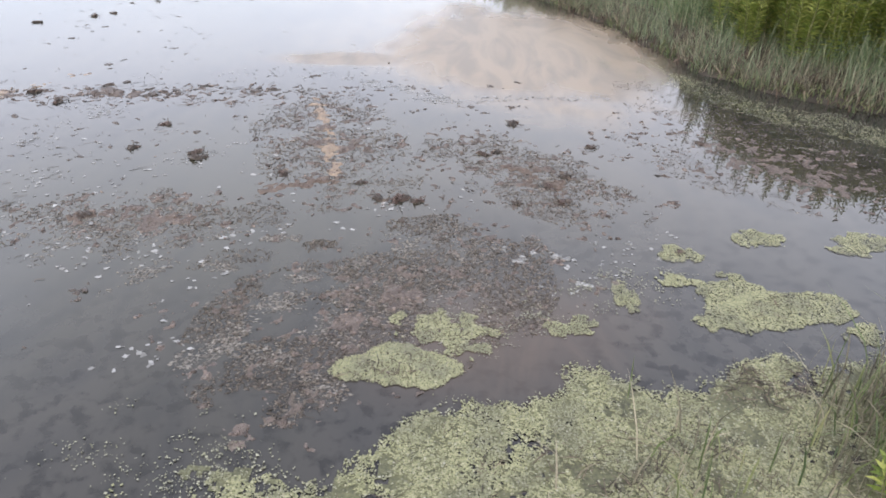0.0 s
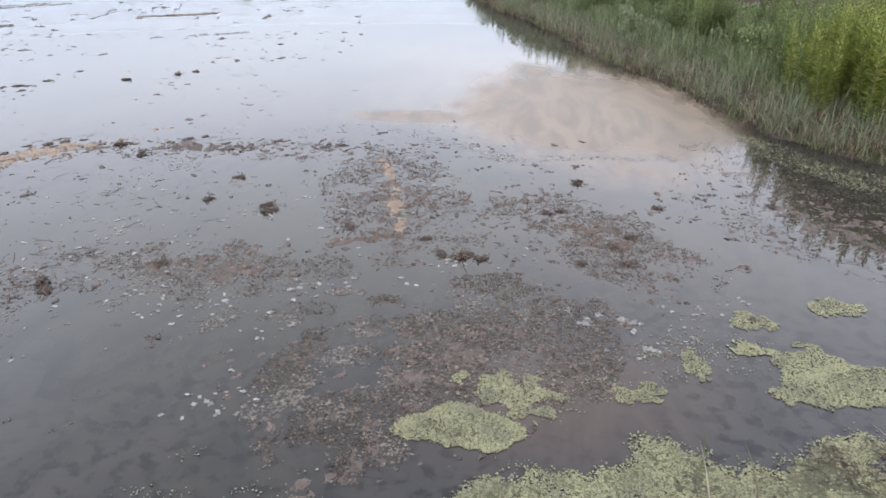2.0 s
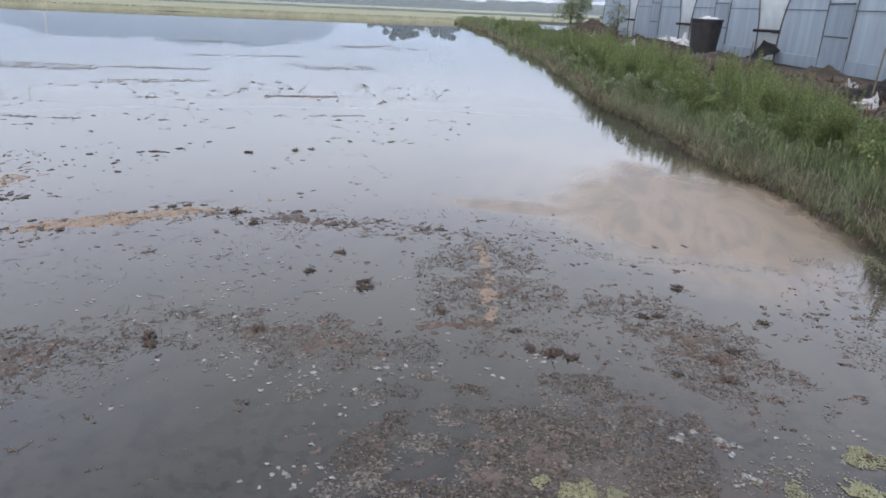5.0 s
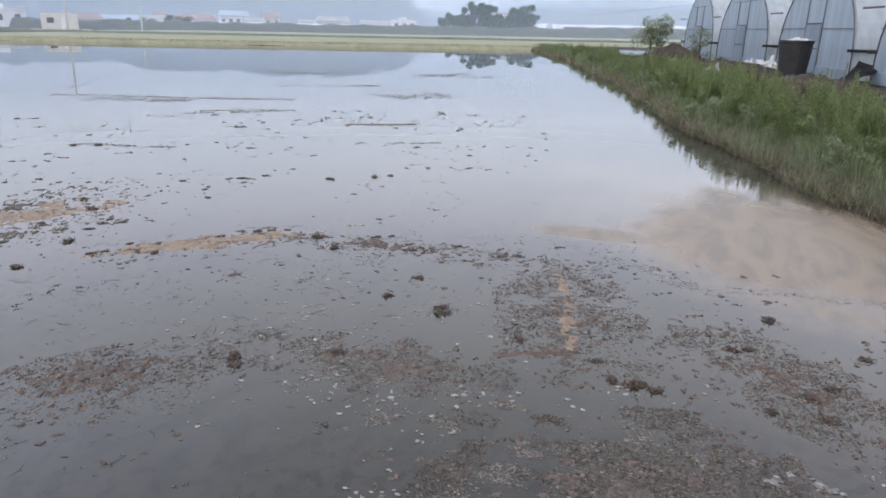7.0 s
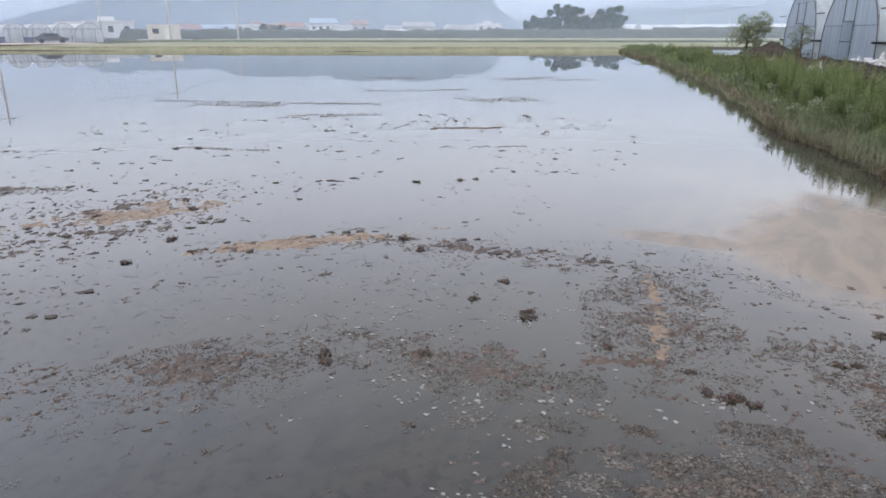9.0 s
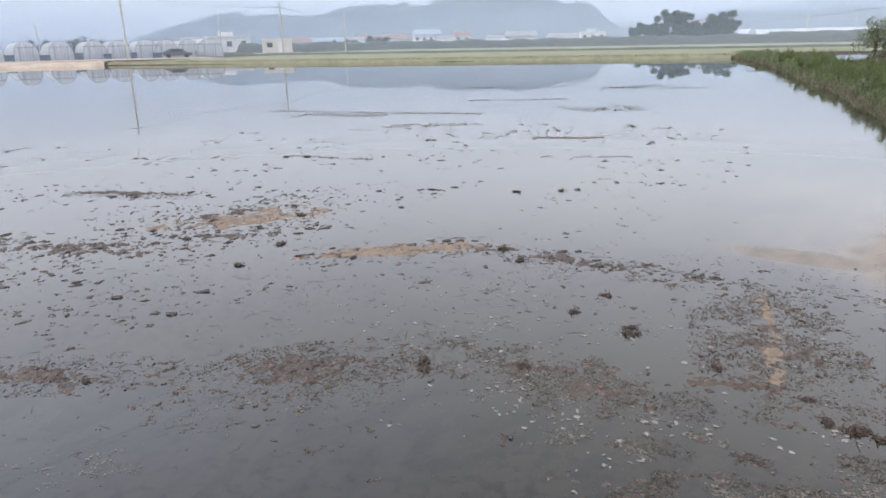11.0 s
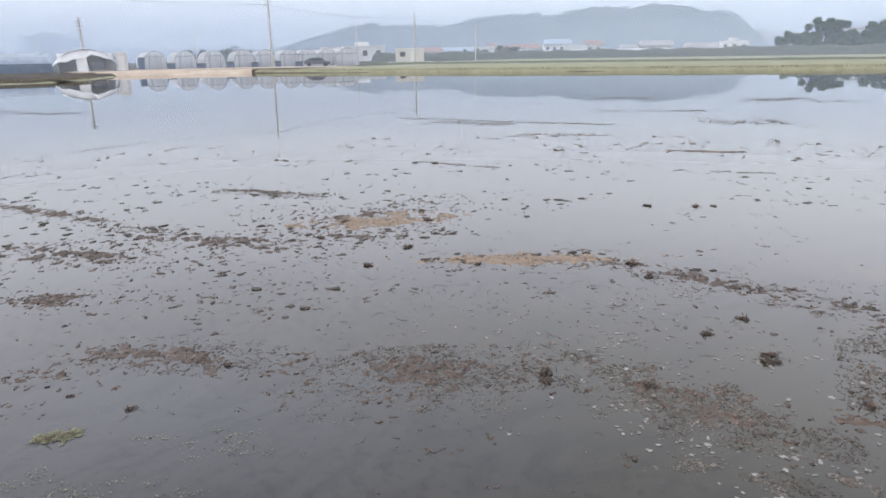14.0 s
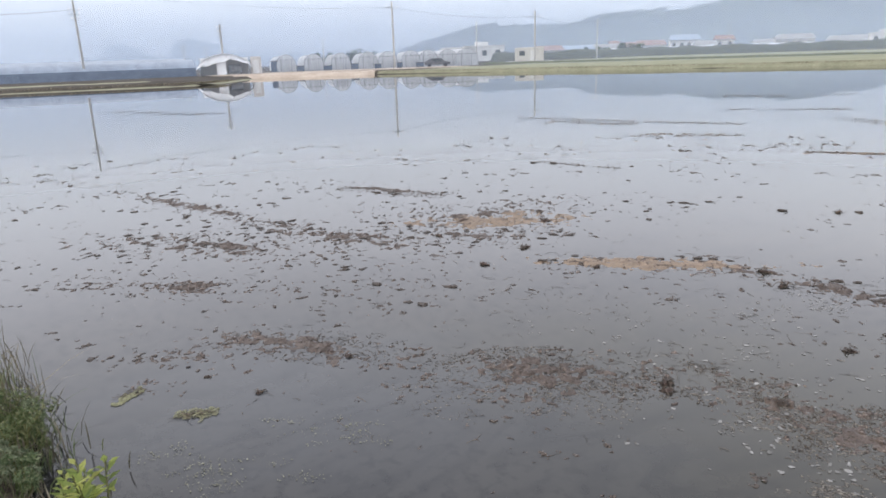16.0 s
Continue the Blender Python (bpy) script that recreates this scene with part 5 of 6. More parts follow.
def bank_grass(name, material, count, s0, s1, d0, d1, low, high, width, label, lean=0.55, power=1.0, clump=1.6):
    p, d = along_bank(count * 2, s0, s1, d0, d1, power)
    keep = rough_noise(p[:, 0] * clump, p[:, 1] * clump, len(name)) > 0.42 + 0.12 * RNG.normal(0, 1, len(p))
    p, d = p[keep][:count], d[keep][:count]
    tall = 0.45 + 1.1 * rough_noise(p[:, 0] * clump * 1.7, p[:, 1] * clump * 1.7, 88)
    put(name, mesh_of(name, *blades(p, bank_height(d), low * tall, high * tall, width, lean)), material, label, "grass", "stuff")


bank_grass("dry_bank_grass", DRYGRASS, 9500, 0, 12, 0.02, 0.75, 0.06, 0.24, 0.006, "dry grey-tan grass at the water's edge", 0.9, clump=3.4)
bank_grass("sedge", SAGE, 6000, 0, 12, 0.05, 0.8, 0.1, 0.32, 0.006, "grey-green sedge on the lower bank", 0.5, clump=2.6)
bank_grass("green_bank_grass", GRASS, 17000, 0, 12, 0.5, 1.8, 0.14, 0.4, 0.008, "tall green grass on the bank", 0.5)
bank_grass("dry_bank_grass", DRYGRASS, 8000, 12, 30, 0.0, 0.8, 0.06, 0.24, 0.012, "dry grey-tan grass at the water's edge", 0.8, clump=2.0)
bank_grass("green_bank_grass", GRASS, 20000, 12, 30, 0.3, 2.0, 0.1, 0.36, 0.013, "tall green grass on the bank", 0.5)
bank_grass("dry_bank_grass", DRYGRASS, 4000, 30, 76, 0.0, 0.7, 0.08, 0.3, 0.035, "dry grass along the far bank", 0.6)
bank_grass("green_bank_grass", GRASS, 14000, 30, 76, 0.1, 2.4, 0.1, 0.38, 0.035, "green grass along the far bank", 0.6)
bank_grass("edge_grass", NEARGRASS, 2200, 0, 14, -0.02, 0.2, 0.03, 0.12, 0.007, "short sparse grass at the water's edge", 0.9, clump=4.0)
bank_grass("edge_grass", GRASS, 2600, 14, 40, -0.02, 0.3, 0.04, 0.15, 0.014, "short sparse grass at the water's edge", 0.9, clump=2.5)


bank_grass("dead_bank_leaves", DEADPLANT, 2600, 0, 14, -0.02, 0.5, 0.03, 0.12, 0.014, "dead brown leaves at the foot of the bank", 1.4, clump=2.2)


def dead_litter(count):
    """Dead brown plants matted over the soil between bank and greenhouses."""
    p, d = along_bank(count, 3, 42, 1.3, 6.0)
    z = 0.36 + 0.25 * rough_noise(p[:, 0] * 0.8, p[:, 1] * 0.8, 91) * np.minimum(1, (d - 1.3) / 0.8)
    put("dead_plant_litter", mesh_of("dead_plant_litter", *blades(p, z, 0.04, 0.2, 0.02, 1.6)), DEADPLANT, "matted dead brown plants on the soil", "plant litter", "stuff")


dead_litter(16000)


def weed_mesh(height, leaves, width, seed, stems=5):
    """A clump of upright leafy stems: stem mesh and leaf mesh."""
    rng = np.random.default_rng(seed)
    bm = bmesh.new()
    lv, lt, base = [], [], 0
    for _ in range(stems):
        w, tilt, h = rng.random() * 6.28, rng.random() * 0.26, height * (0.65 + 0.4 * rng.random())
        foot = Vector((math.cos(w) * 0.08, math.sin(w) * 0.08, 0))
        tip = foot + Vector((math.cos(w) * tilt * h, math.sin(w) * tilt * h, h))
        rod(bm, foot, tip, 0.006, 0.003, 4)
        for k in range(leaves):
            f = 0.12 + 0.88 * (k + rng.random()) / leaves
            c = foot.lerp(tip, f)
            a = 2.4 * k + rng.random()
            ln = (0.035 + 0.06 * math.sin(math.pi * min(1, f * 1.05))) * (0.7 + 0.6 * rng.random())
            d = np.array([math.cos(a), math.sin(a), 0.35 + 0.5 * f])
            n = np.array([-math.sin(a), math.cos(a), 0.0])
            p0 = np.array(c)
            mid, end = p0 + d * ln * 0.5, p0 + d * ln + np.array([0, 0, -0.25 * ln])
            lv += [p0, mid + n * width * 0.5, end, mid - n * width * 0.5]
            lt += [(base, base + 1, base + 2), (base, base + 2, base + 3)]
            base += 4
    sm = bpy.data.meshes.new("weed_stems")
    bm.to_mesh(sm)
    bm.free()
    return sm, mesh_of("weed_leaves", lv, lt)


def weed(kind, x, y, z, turn, scale):
    sm, lm, lab = kind
    t = thing("weed", x, y, z, lab, "weed", "bank weeds", turn)
    t.scale = (scale, scale, scale)
    put("stem", sm, STEM, kind="stuff", parent=t)
    put("leaves", lm, WEED, kind="stuff", parent=t)


TALL = []
for i in range(4):
    sm, lm = weed_mesh(1.0, 80, 0.014, 20 + i, 8)
    lm.materials.append(WEED_YELLOW if i < 2 else WEED)
    TALL.append((sm, lm, "tall yellow-green leafy weed on the bank" if i < 2 else "tall green leafy weed on the bank"))
for k, (cnt, s0, s1, d0, d1, lo, hi, kinds) in enumerate(((30, 0.8, 3.8, 0.55, 1.0, 0.75, 1.0, (0, 1)), (40, 0.8, 3.9, 0.9, 2.0, 0.85, 1.15, (0, 1, 0, 2)), (14, 3.3, 5.0, 0.8, 1.8, 0.5, 0.75, (2, 3, 1)), (60, 4.2, 9, 0.8, 2.1, 0.45, 0.9, (2, 3)), (120, 9, 22, 0.7, 2.2, 0.5, 1.05, (2, 3, 3)), (100, 22, 52, 0.5, 2.2, 0.5, 1.0, (2, 3)))):
    p, d = along_bank(cnt, s0, s1, d0, d1)
    for j in range(cnt):
        weed(TALL[kinds[j % len(kinds)]], p[j, 0], p[j, 1], float(bank_height(d[j])) - 0.02, RNG.random() * 360, lo + (hi - lo) * RNG.random())


def bushy_weed(x, y, z, size, material, label):
    """A rounded clump of small-leaved weeds."""
    t = thing("bushy_weed", x, y, z, label, "weed", "bushy weeds")
    k = 9
    c = [(RNG.normal(0, 0.3) * size, RNG.normal(0, 0.3) * size, size * (0.2 + 0.75 * RNG.random())) for _ in range(k)]
    rad = [size * (0.14 + 0.14 * RNG.random()) for _ in range(k)]
    bm = bmesh.new()
    for q in c:
        rod(bm, (q[0] * 0.2, q[1] * 0.2, 0), q, 0.006, 0.003, 4)
    tagged(part("stalk", bm, STEM, t), kind="stuff")
    leaf = 0.011 if y < 2 else 0.02 if y < 16 else 0.035
    put("foliage", mesh_of("foliage", *leaf_cloud(c, rad, 900 if y < 16 else 420, leaf)), material, kind="stuff", parent=t)


for cnt, s0, s1, d0, d1, lo, hi in ((26, 4.5, 11, 0.5, 1.6, 0.25, 0.5), (40, 9, 24, 0.4, 1.8, 0.3, 0.6), (70, 24, 66, 0.3, 2.2, 0.3, 0.7)):
    p, d = along_bank(cnt, s0, s1, d0, d1)
    for j in range(cnt):
        bushy_weed(p[j, 0], p[j, 1], float(bank_height(d[j])) - 0.03, lo + (hi - lo) * RNG.random(), (SAGE, GRASS, SAGE, WEED)[j % 4], "bushy green weed on the bank")

def bund_grass(points, count, wide, low, high, z, material, label):
    """Rough grass along a far bund."""
    p = even_outline(points, lambda a, b: 1.0)[: -max(1, int(math.dist(points[-1], points[0])))]
    q = p[RNG.integers(0, len(p), count)] + RNG.normal(0, 0.5, (count, 2)) + np.column_stack([np.zeros(count), RNG.random(count) * wide])
    put("bund_grass", mesh_of("bund_grass", *blades(q, np.full(count, z), low, high, 0.07, 0.6)), material, label, "grass", "stuff")


bund_grass(FAR_LINE, 9000, 1.6, 0.05, 0.18, 0.3, DRYGRASS, "rough pale grass on the far bund")
bund_grass([(-80.5, -14), (-79, -9), (-73.5, 14), (-74, 19), (-78, 21)], 4000, 1.0, 0.06, 0.2, 0.2, DRYGRASS, "rough green grass on the bund at the corner")

# ---- plants of the near bank ----


def tuft(x, y, z, count, low, high, width, material, label, spread=0.12, lean=0.45):
    p = np.stack([x + RNG.normal(0, spread, count), y + RNG.normal(0, spread, count)], 1)
    put("grass_tuft", mesh_of("grass_tuft", *blades(p, np.full(count, z), low, high, width, lean)), material, label, "grass", "stuff")


for x, y, k, hi, mt in ((1.78, 2.1, 110, 0.3, DRYGRASS), (1.94, 2.2, 200, 0.34, DRYGRASS), (2.05, 2.2, 160, 0.36, DRYGRASS), (2.1, 2.35, 240, 0.42, DRYGRASS), (2.3, 2.35, 140, 0.38, NEARGRASS), (1.62, 1.9, 80, 0.26, NEARGRASS), (0.97, 1.84, 26, 0.3, NEARGRASS), (1.3, 1.75, 30, 0.18, DRYGRASS), (2.4, 2.5, 300, 0.42, DRYGRASS), (1.75, 1.95, 120, 0.3, NEARGRASS),
                        (-4.6, -0.2, 150, 0.28, NEARGRASS), (-4.95, -0.2, 120, 0.3, DRYGRASS), (-4.1, -0.1, 120, 0.22, NEARGRASS), (-3.7, -0.05, 120, 0.2, DRYGRASS), (-5.3, -0.35, 160, 0.32, DRYGRASS)):
    tuft(x, y, 0.02, k, 0.12, hi, 0.006, mt, "tuft of green grass at the water's edge" if mt is NEARGRASS else "tuft of dry grass at the water's edge")
NEARWEED = weed_mesh(0.32, 16, 0.03, 77, 5)
NEARWEED[1].materials.append(WEED_YELLOW)
for x, y, s in ((-3.0, 0.27, 0.95), (-3.1, 0.2, 0.7)):
    weed((*NEARWEED, "bright yellow-green young weed on the near bank"), x, y, 0.04, 40, s)
for x, y, s, mt, lab in ((-3.75, 0.0, 0.24, NEARGRASS, "low dull green feathery weed on the near bank"), (-3.95, -0.04, 0.24, NEARGRASS, "low green feathery weed on the near bank"), (-4.2, -0.08, 0.24, NEARGRASS, "low green feathery weed on the near bank"), (-3.6, -0.02, 0.2, SAGE, "low dull grey-green feathery weed on the near bank"), (-3.45, 0.02, 0.16, GRASS, "low green feathery weed on the near bank"), (-4.05, 0.06, 0.18, SAGE, "low dull grey-green feathery weed on the near bank")):
    bushy_weed(x, y, 0.04, s, mt, lab)
for x, y, k, hi, mt in ((-4.0, -0.08, 260, 0.2, NEARGRASS), (-3.6, -0.1, 220, 0.18, NEARGRASS), (-4.4, -0.12, 200, 0.22, DRYGRASS), (-4.5, -0.05, 40, 0.38, DRYGRASS), (-3.3, 0.05, 120, 0.12, DRYGRASS), (0.92, 1.95, 30, 0.22, DRYGRASS), (1.62, 2.22, 90, 0.3, DRYGRASS), (1.66, 2.24, 50, 0.34, NEARGRASS), (1.45, 1.85, 70, 0.16, DRYGRASS), (0.6, 1.62, 120, 0.14, DRYGRASS)):
    tuft(x, y, 0.01, k, 0.06, hi, 0.006, mt, "soft green grass on the near bank" if mt is NEARGRASS else "short dry grass on the near bank", 0.12, 0.7)
weed((*NEARWEED, "bright yellow-green young weed on the near bank"), 1.5, 1.78, 0.05, 10, 0.6)

# ---- duckweed ----

def tangent(p):
    return np.arctan2(-p[:, 0], p[:, 1])


def clumped(p, most, along, across):
    """Every place repeated into a short string of places."""
    q = np.repeat(p, RNG.integers(2, most, len(p)), 0)
    w = tangent(q)
    s, d = RNG.normal(0, along, len(q)), RNG.normal(0, across, len(q))
    return q + np.column_stack([np.cos(w) * s - np.sin(w) * d, np.sin(w) * s + np.cos(w) * d])


def inside(x, y, outline):
    """Which places lie inside an outline."""
    hit = np.zeros(len(x), bool)
    for (ax, ay), (bx, by) in zip(outline, outline[1:] + outline[:1]):
        if ay != by:
            hit ^= ((ay > y) != (by > y)) & (x < ax + (y - ay) * (bx - ax) / (by - ay))
    return hit


MAT_RIM = [(-1.0, 1.2), (-0.9, 1.78), (-0.7, 1.87), (-0.36, 1.77), (-0.23, 1.9), (0.0, 2.17), (0.4, 2.22), (0.64, 2.37), (0.85, 2.3), (1.2, 2.47), (1.42, 2.55), (1.5, 2.5), (1.39, 2.42), (1.42, 2.32), (1.6, 2.42), (1.9, 2.55), (2.4, 2.6), (2.2, 1.9), (0.8, 1.4), (0.0, 1.1)]


def mat_places(count, slack=0.0):
    """Random places in the mat with an edge of small bays."""
    x, y = -1.05 + 3.5 * RNG.random(count), 1.05 + 1.6 * RNG.random(count)
    jx = 0.2 * (rough_noise(x * 7, y * 7, 41) - 0.5) + 0.02 * RNG.normal(0, 1, count)
    jy = 0.2 * (rough_noise(x * 7, y * 7, 47) - 0.5) + 0.02 * RNG.normal(0, 1, count) + slack
    return np.stack([x, y], 1)[inside(x + jx, y + jy, MAT_RIM)]


def underlayer():
    """The closed green skin below the fronds."""
    step = 0.02
    x, y = [g.ravel() for g in np.meshgrid(np.arange(-1.0, 2.4, step), np.arange(1.1, 2.6, step))]
    ok = inside(x + 0.2 * (rough_noise(x * 7, y * 7, 41) - 0.5), y + 0.2 * (rough_noise(x * 7, y * 7, 47) - 0.5) + 0.03, MAT_RIM) & (noise_levels(x, y, 6.0, 3) > 0.33 + 0.22 * np.clip((0.05 - x) / 0.5, 0, 1))
    x, y = x[ok], y[ok]
    h = step / 2
    verts = np.stack([np.stack([x + dx * h, y + dy * h, np.full(len(x), 0.002)], 1) for dx, dy in ((-1, -1), (1, -1), (1, 1), (-1, 1))], 1)
    tris = (np.arange(len(x)) * 4)[:, None, None] + np.array([(0, 1, 2), (0, 2, 3)])
    put("duckweed_skin", mesh_of("duckweed_skin", verts.reshape(-1, 3), tris.reshape(-1, 3)), DUCK_UNDER, "green skin below the duckweed mat", "duckweed", "stuff")


underlayer()
pts = mat_places(190000)
west = np.clip((0.05 - pts[:, 0]) / 0.5, 0, 1)
pts = pts[noise_levels(pts[:, 0], pts[:, 1], 7.0, 13) > 0.36 + 0.05 * RNG.random(len(pts)) + 0.2 * west]
put("duckweed_mat", mesh_of("duckweed_mat", *flecks(pts, 0.006, 0.011, 0.0045, 0.3, 1.15, 5)), DUCKWEED, "yellow-green duckweed mat along the near bank", "duckweed", "stuff")
pts = mat_places(16000, -0.03)
put("pale_duckweed", mesh_of("pale_duckweed", *flecks(pts, 0.005, 0.011, 0.005, 0.25)), DUCKWEED_PALE, "withered pale duckweed among the green", "duckweed", "stuff")
for cx, cy, a, b, w, label in ((-0.2, 2.37, 0.29, 0.12, 6, "island of yellow-green duckweed by the straw mat"), (0.03, 2.61, 0.18, 0.1, -14, "small island of duckweed beside the straw mat"), (1.5, 2.86, 0.37, 0.125, 12, "long island of yellow-green duckweed"), (1.38, 3.02, 0.11, 0.13, 90, "point of a duckweed island"),
                               (0.58, 2.69, 0.09, 0.05, 14, "small clump of duckweed"), (1.22, 3.35, 0.09, 0.06, 4, "small clump of duckweed round a clod"), (1.15, 3.1, 0.08, 0.05, 4, "small clump of duckweed"), (0.86, 2.93, 0.04, 0.09, 4, "small clump of duckweed"), (1.7, 3.54, 0.11, 0.07, 15, "small clump of duckweed"),
                               (2.22, 3.52, 0.14, 0.08, 13, "small clump of duckweed"), (1.87, 2.72, 0.08, 0.05, 20, "small clump of duckweed"), (2.2, 6.0, 0.75, 0.18, -60, "strip of duckweed under the grassy bank"), (2.95, 5.3, 0.7, 0.2, -35, "strip of duckweed in the shade of the bank"), (3.3, 4.9, 0.6, 0.12, -30, "strip of duckweed in the shade of the bank"), (1.9, 6.7, 0.5, 0.06, -68, "strip of duckweed along the bank"), (-4.27, 0.55, 0.085, 0.045, 130, "small clump of yellow duckweed"), (-3.79, 0.84, 0.1, 0.055, 54, "clump of duckweed round straw")):
    thin = 0.07 if "strip" in label else 1.0
    small = a < 0.2
    pts = in_patch(int(200000 * thin * a * b) + 80, cx, cy, a * (1.3 if small else 1.08), b * (1.4 if small else 1.12), w, 1.0 if small else 0.6, 16.0 if small else 6.0, 6, 0.12)
    put("duckweed_island", mesh_of("duckweed_island", *flecks(pts, 0.005, 0.01, 0.0045, 0.25)), DUCKWEED, label, "duckweed", "stuff")
pts = np.concatenate([in_patch(k, cx, cy, a, b, w, 0.9, 6.0, 9) for k, cx, cy, a, b, w in ((90, -0.9, 1.85, 0.9, 0.3, 0), (160, -3.2, 0.75, 0.5, 0.25, 50), (120, -3.2, 1.35, 0.4, 0.2, 36), (500, 2.6, 5.1, 1.0, 0.4, -40), (700, 3.0, 5.35, 0.9, 0.25, -30), (250, 1.6, 6.6, 0.9, 0.2, 118), (200, 0.4, 2.75, 0.5, 0.25, 20), (150, 0.9, 3.0, 0.4, 0.2, 0))])
pts = clumped(pts[::4], 26, 0.035, 0.014)
put("stray_duckweed", mesh_of("stray_duckweed", *flecks(pts, 0.003, 0.008, 0.0042, 0.12, 1.4)), DUCKWEED_PALE, "stray pale duckweed fronds on open water", "duckweed", "stuff")

pts = np.concatenate([clumped(in_patch(k, cx, cy, a, b, w, 0.9, 5.0, 19), 7, 0.03, 0.02) for k, cx, cy, a, b, w in ((130, 0.7, 1.9, 0.9, 0.32, 12), (70, 1.35, 2.35, 0.4, 0.12, 20), (14, -3.79, 0.84, 0.16, 0.06, 54), (8, -4.28, 0.55, 0.1, 0.05, 130), (20, 0.1, 1.7, 0.5, 0.2, 10), (12, -0.2, 2.36, 0.2, 0.08, 4), (10, 1.5, 2.9, 0.3, 0.08, 12))])
put("mat_debris", mesh_of("mat_debris", *straws(pts, 0.01, 0.09, 0.006, 0.0016, None, 1.0, 0.08)), STRAW, "dark stalks and debris lying in the duckweed", "plant litter", "stuff")
pts = clumped(in_patch(50, -0.75, 1.8, 0.4, 0.12, -6, 1.0, 8.0, 23), 12, 0.03, 0.02)
put("thin_duckweed", mesh_of("thin_duckweed", *flecks(pts, 0.004, 0.008, 0.0045, 0.1)), DUCKWEED_PALE, "thin pale duckweed trailing from the mat", "duckweed", "stuff")

# ---- husk mats, straw and foam ----
MATS = ((12000, -0.25, 2.85, 0.85, 0.58, 45, "husks and straw drifted into a speckled mat"), (4500, -0.85, 4.75, 1.05, 0.5, -70, "speckled mat of husks round a silt streak"), (4000, 0.46, 4.28, 0.8, 0.4, -45, "speckled mat of husks and straw"), (2200, -1.75, 3.5, 0.75, 0.32, 8, "speckled mat of husks on reddish mud"),
        (2200, -3.0, 2.8, 0.85, 0.34, 52, "thin speckled mat of husks"), (800, -4.3, 1.75, 0.75, 0.25, 38, "thin mat of husks and straw"), (2200, 2.3, 4.5, 1.1, 0.6, -25, "husks drifting in shaded water"), (1200, 2.0, 5.5, 0.9, 0.4, -50, "husks and scum below the grassy bank"), (260, -0.62, 3.3, 0.16, 0.09, 10, "small ring of husks on the water"), (220, -1.05, 3.12, 0.2, 0.1, 30, "small ring of husks on the water"))
for count, cx, cy, a, b, w, label in MATS:
    pts = in_patch(count, cx, cy, a, b, w, 1.5, 4.2, count, 0.35)
    put("husk_mat", mesh_of("husk_mat", *solids(pts, 0.0035 + 0.0095 * RNG.random(len(pts)) ** 2, "grain", 0.6, 1.8, None, 0.6)), HUSK, label, "plant litter", "stuff")
    pts = in_patch(count // 9, cx, cy, a, b, w, 1.5, 4.2, count)
    put("straw_litter", mesh_of("straw_litter", *straws(pts, 0.012, 0.07, 0.004, 0.0011, 25, 1.0, 0.06)), STRAW, "bits of rotting straw on a husk mat", "plant litter", "stuff")


BROWN_BANDS = ((70, -9.7, 2.25, 2.0, 0.2, 17), (50, -7.0, 3.1, 1.5, 0.25, 23), (80, -7.4, 1.95, 1.4, 0.6, 40), (60, -9.1, 4.85, 1.0, 0.12, 28), (80, -6.2, 4.3, 1.3, 0.55, 50), (90, -6.9, 5.0, 1.2, 0.6, 80), (45, -4.35, 1.68, 0.55, 0.2, 38), (40, -4.6, 1.05, 0.55, 0.2, 45))
NEAR_BANDS = ((50, -3.1, 2.65, 0.8, 0.35, 50), (50, -1.75, 3.5, 0.6, 0.25, 8), (60, -3.9, 5.0, 1.1, 0.3, 49), (50, -6.3, 1.2, 1.2, 0.4, 40), (50, -8.8, 1.0, 1.5, 0.5, 30), (90, -2.6, 5.5, 1.2, 0.25, 8), (60, -1.3, 5.5, 0.7, 0.25, -30), (60, 0.46, 4.28, 0.6, 0.3, -45), (50, -0.85, 4.2, 0.7, 0.25, -40), (20, -4.2, 0.75, 0.4, 0.12, 40), (60, -5.5, 2.6, 1.4, 0.6, 35))
for k, cx, cy, a, b, w in BROWN_BANDS + NEAR_BANDS:
    far = 0.25 + 0.06 * math.hypot(cx, cy)
    pts, size = heaps(in_patch(int(k * 1.4), cx, cy, a, b, w, 1.3, 3.0, 27 + k, 0.8), 6, 24, 0.036 * far)
    put("brown_litter", mesh_of("brown_litter", *solids(pts, size * 0.8, "lump", 0.32, 1.7, None, 0.7)), BROWN_LITTER, "brown lumps of mud and straw drifted together", "plant litter", "stuff")
pts = np.concatenate([in_patch(k, cx, cy, a, b, w, 1.2, 8.0, 33) for k, cx, cy, a, b, w in ((700, -0.82, 2.68, 0.45, 0.09, 62), (350, -0.62, 2.36, 0.34, 0.07, -28), (300, -0.35, 3.2, 0.5, 0.06, 38), (160, -0.9, 3.35, 0.2, 0.05, 10), (1400, -0.2, 2.95, 0.75, 0.4, 40), (1300, -1.75, 3.4, 0.8, 0.35, 8), (1000, -2.9, 2.5, 0.8, 0.35, 50), (900, 0.46, 4.28, 0.8, 0.35, -45), (900, -0.75, 4.6, 0.9, 0.45, -70), (160, -1.1, 3.1, 0.2, 0.1, 20), (200, -1.45, 2.95, 0.25, 0.1, 60))])
put("pale_husk_rim", mesh_of("pale_husk_rim", *solids(pts, 0.004 + 0.009 * RNG.random(len(pts)) ** 1.5, "grain", 0.5, 2.3, tangent(pts))), HUSK_PALE, "pale rim of husks and dried foam round a mat", "foam", "stuff")
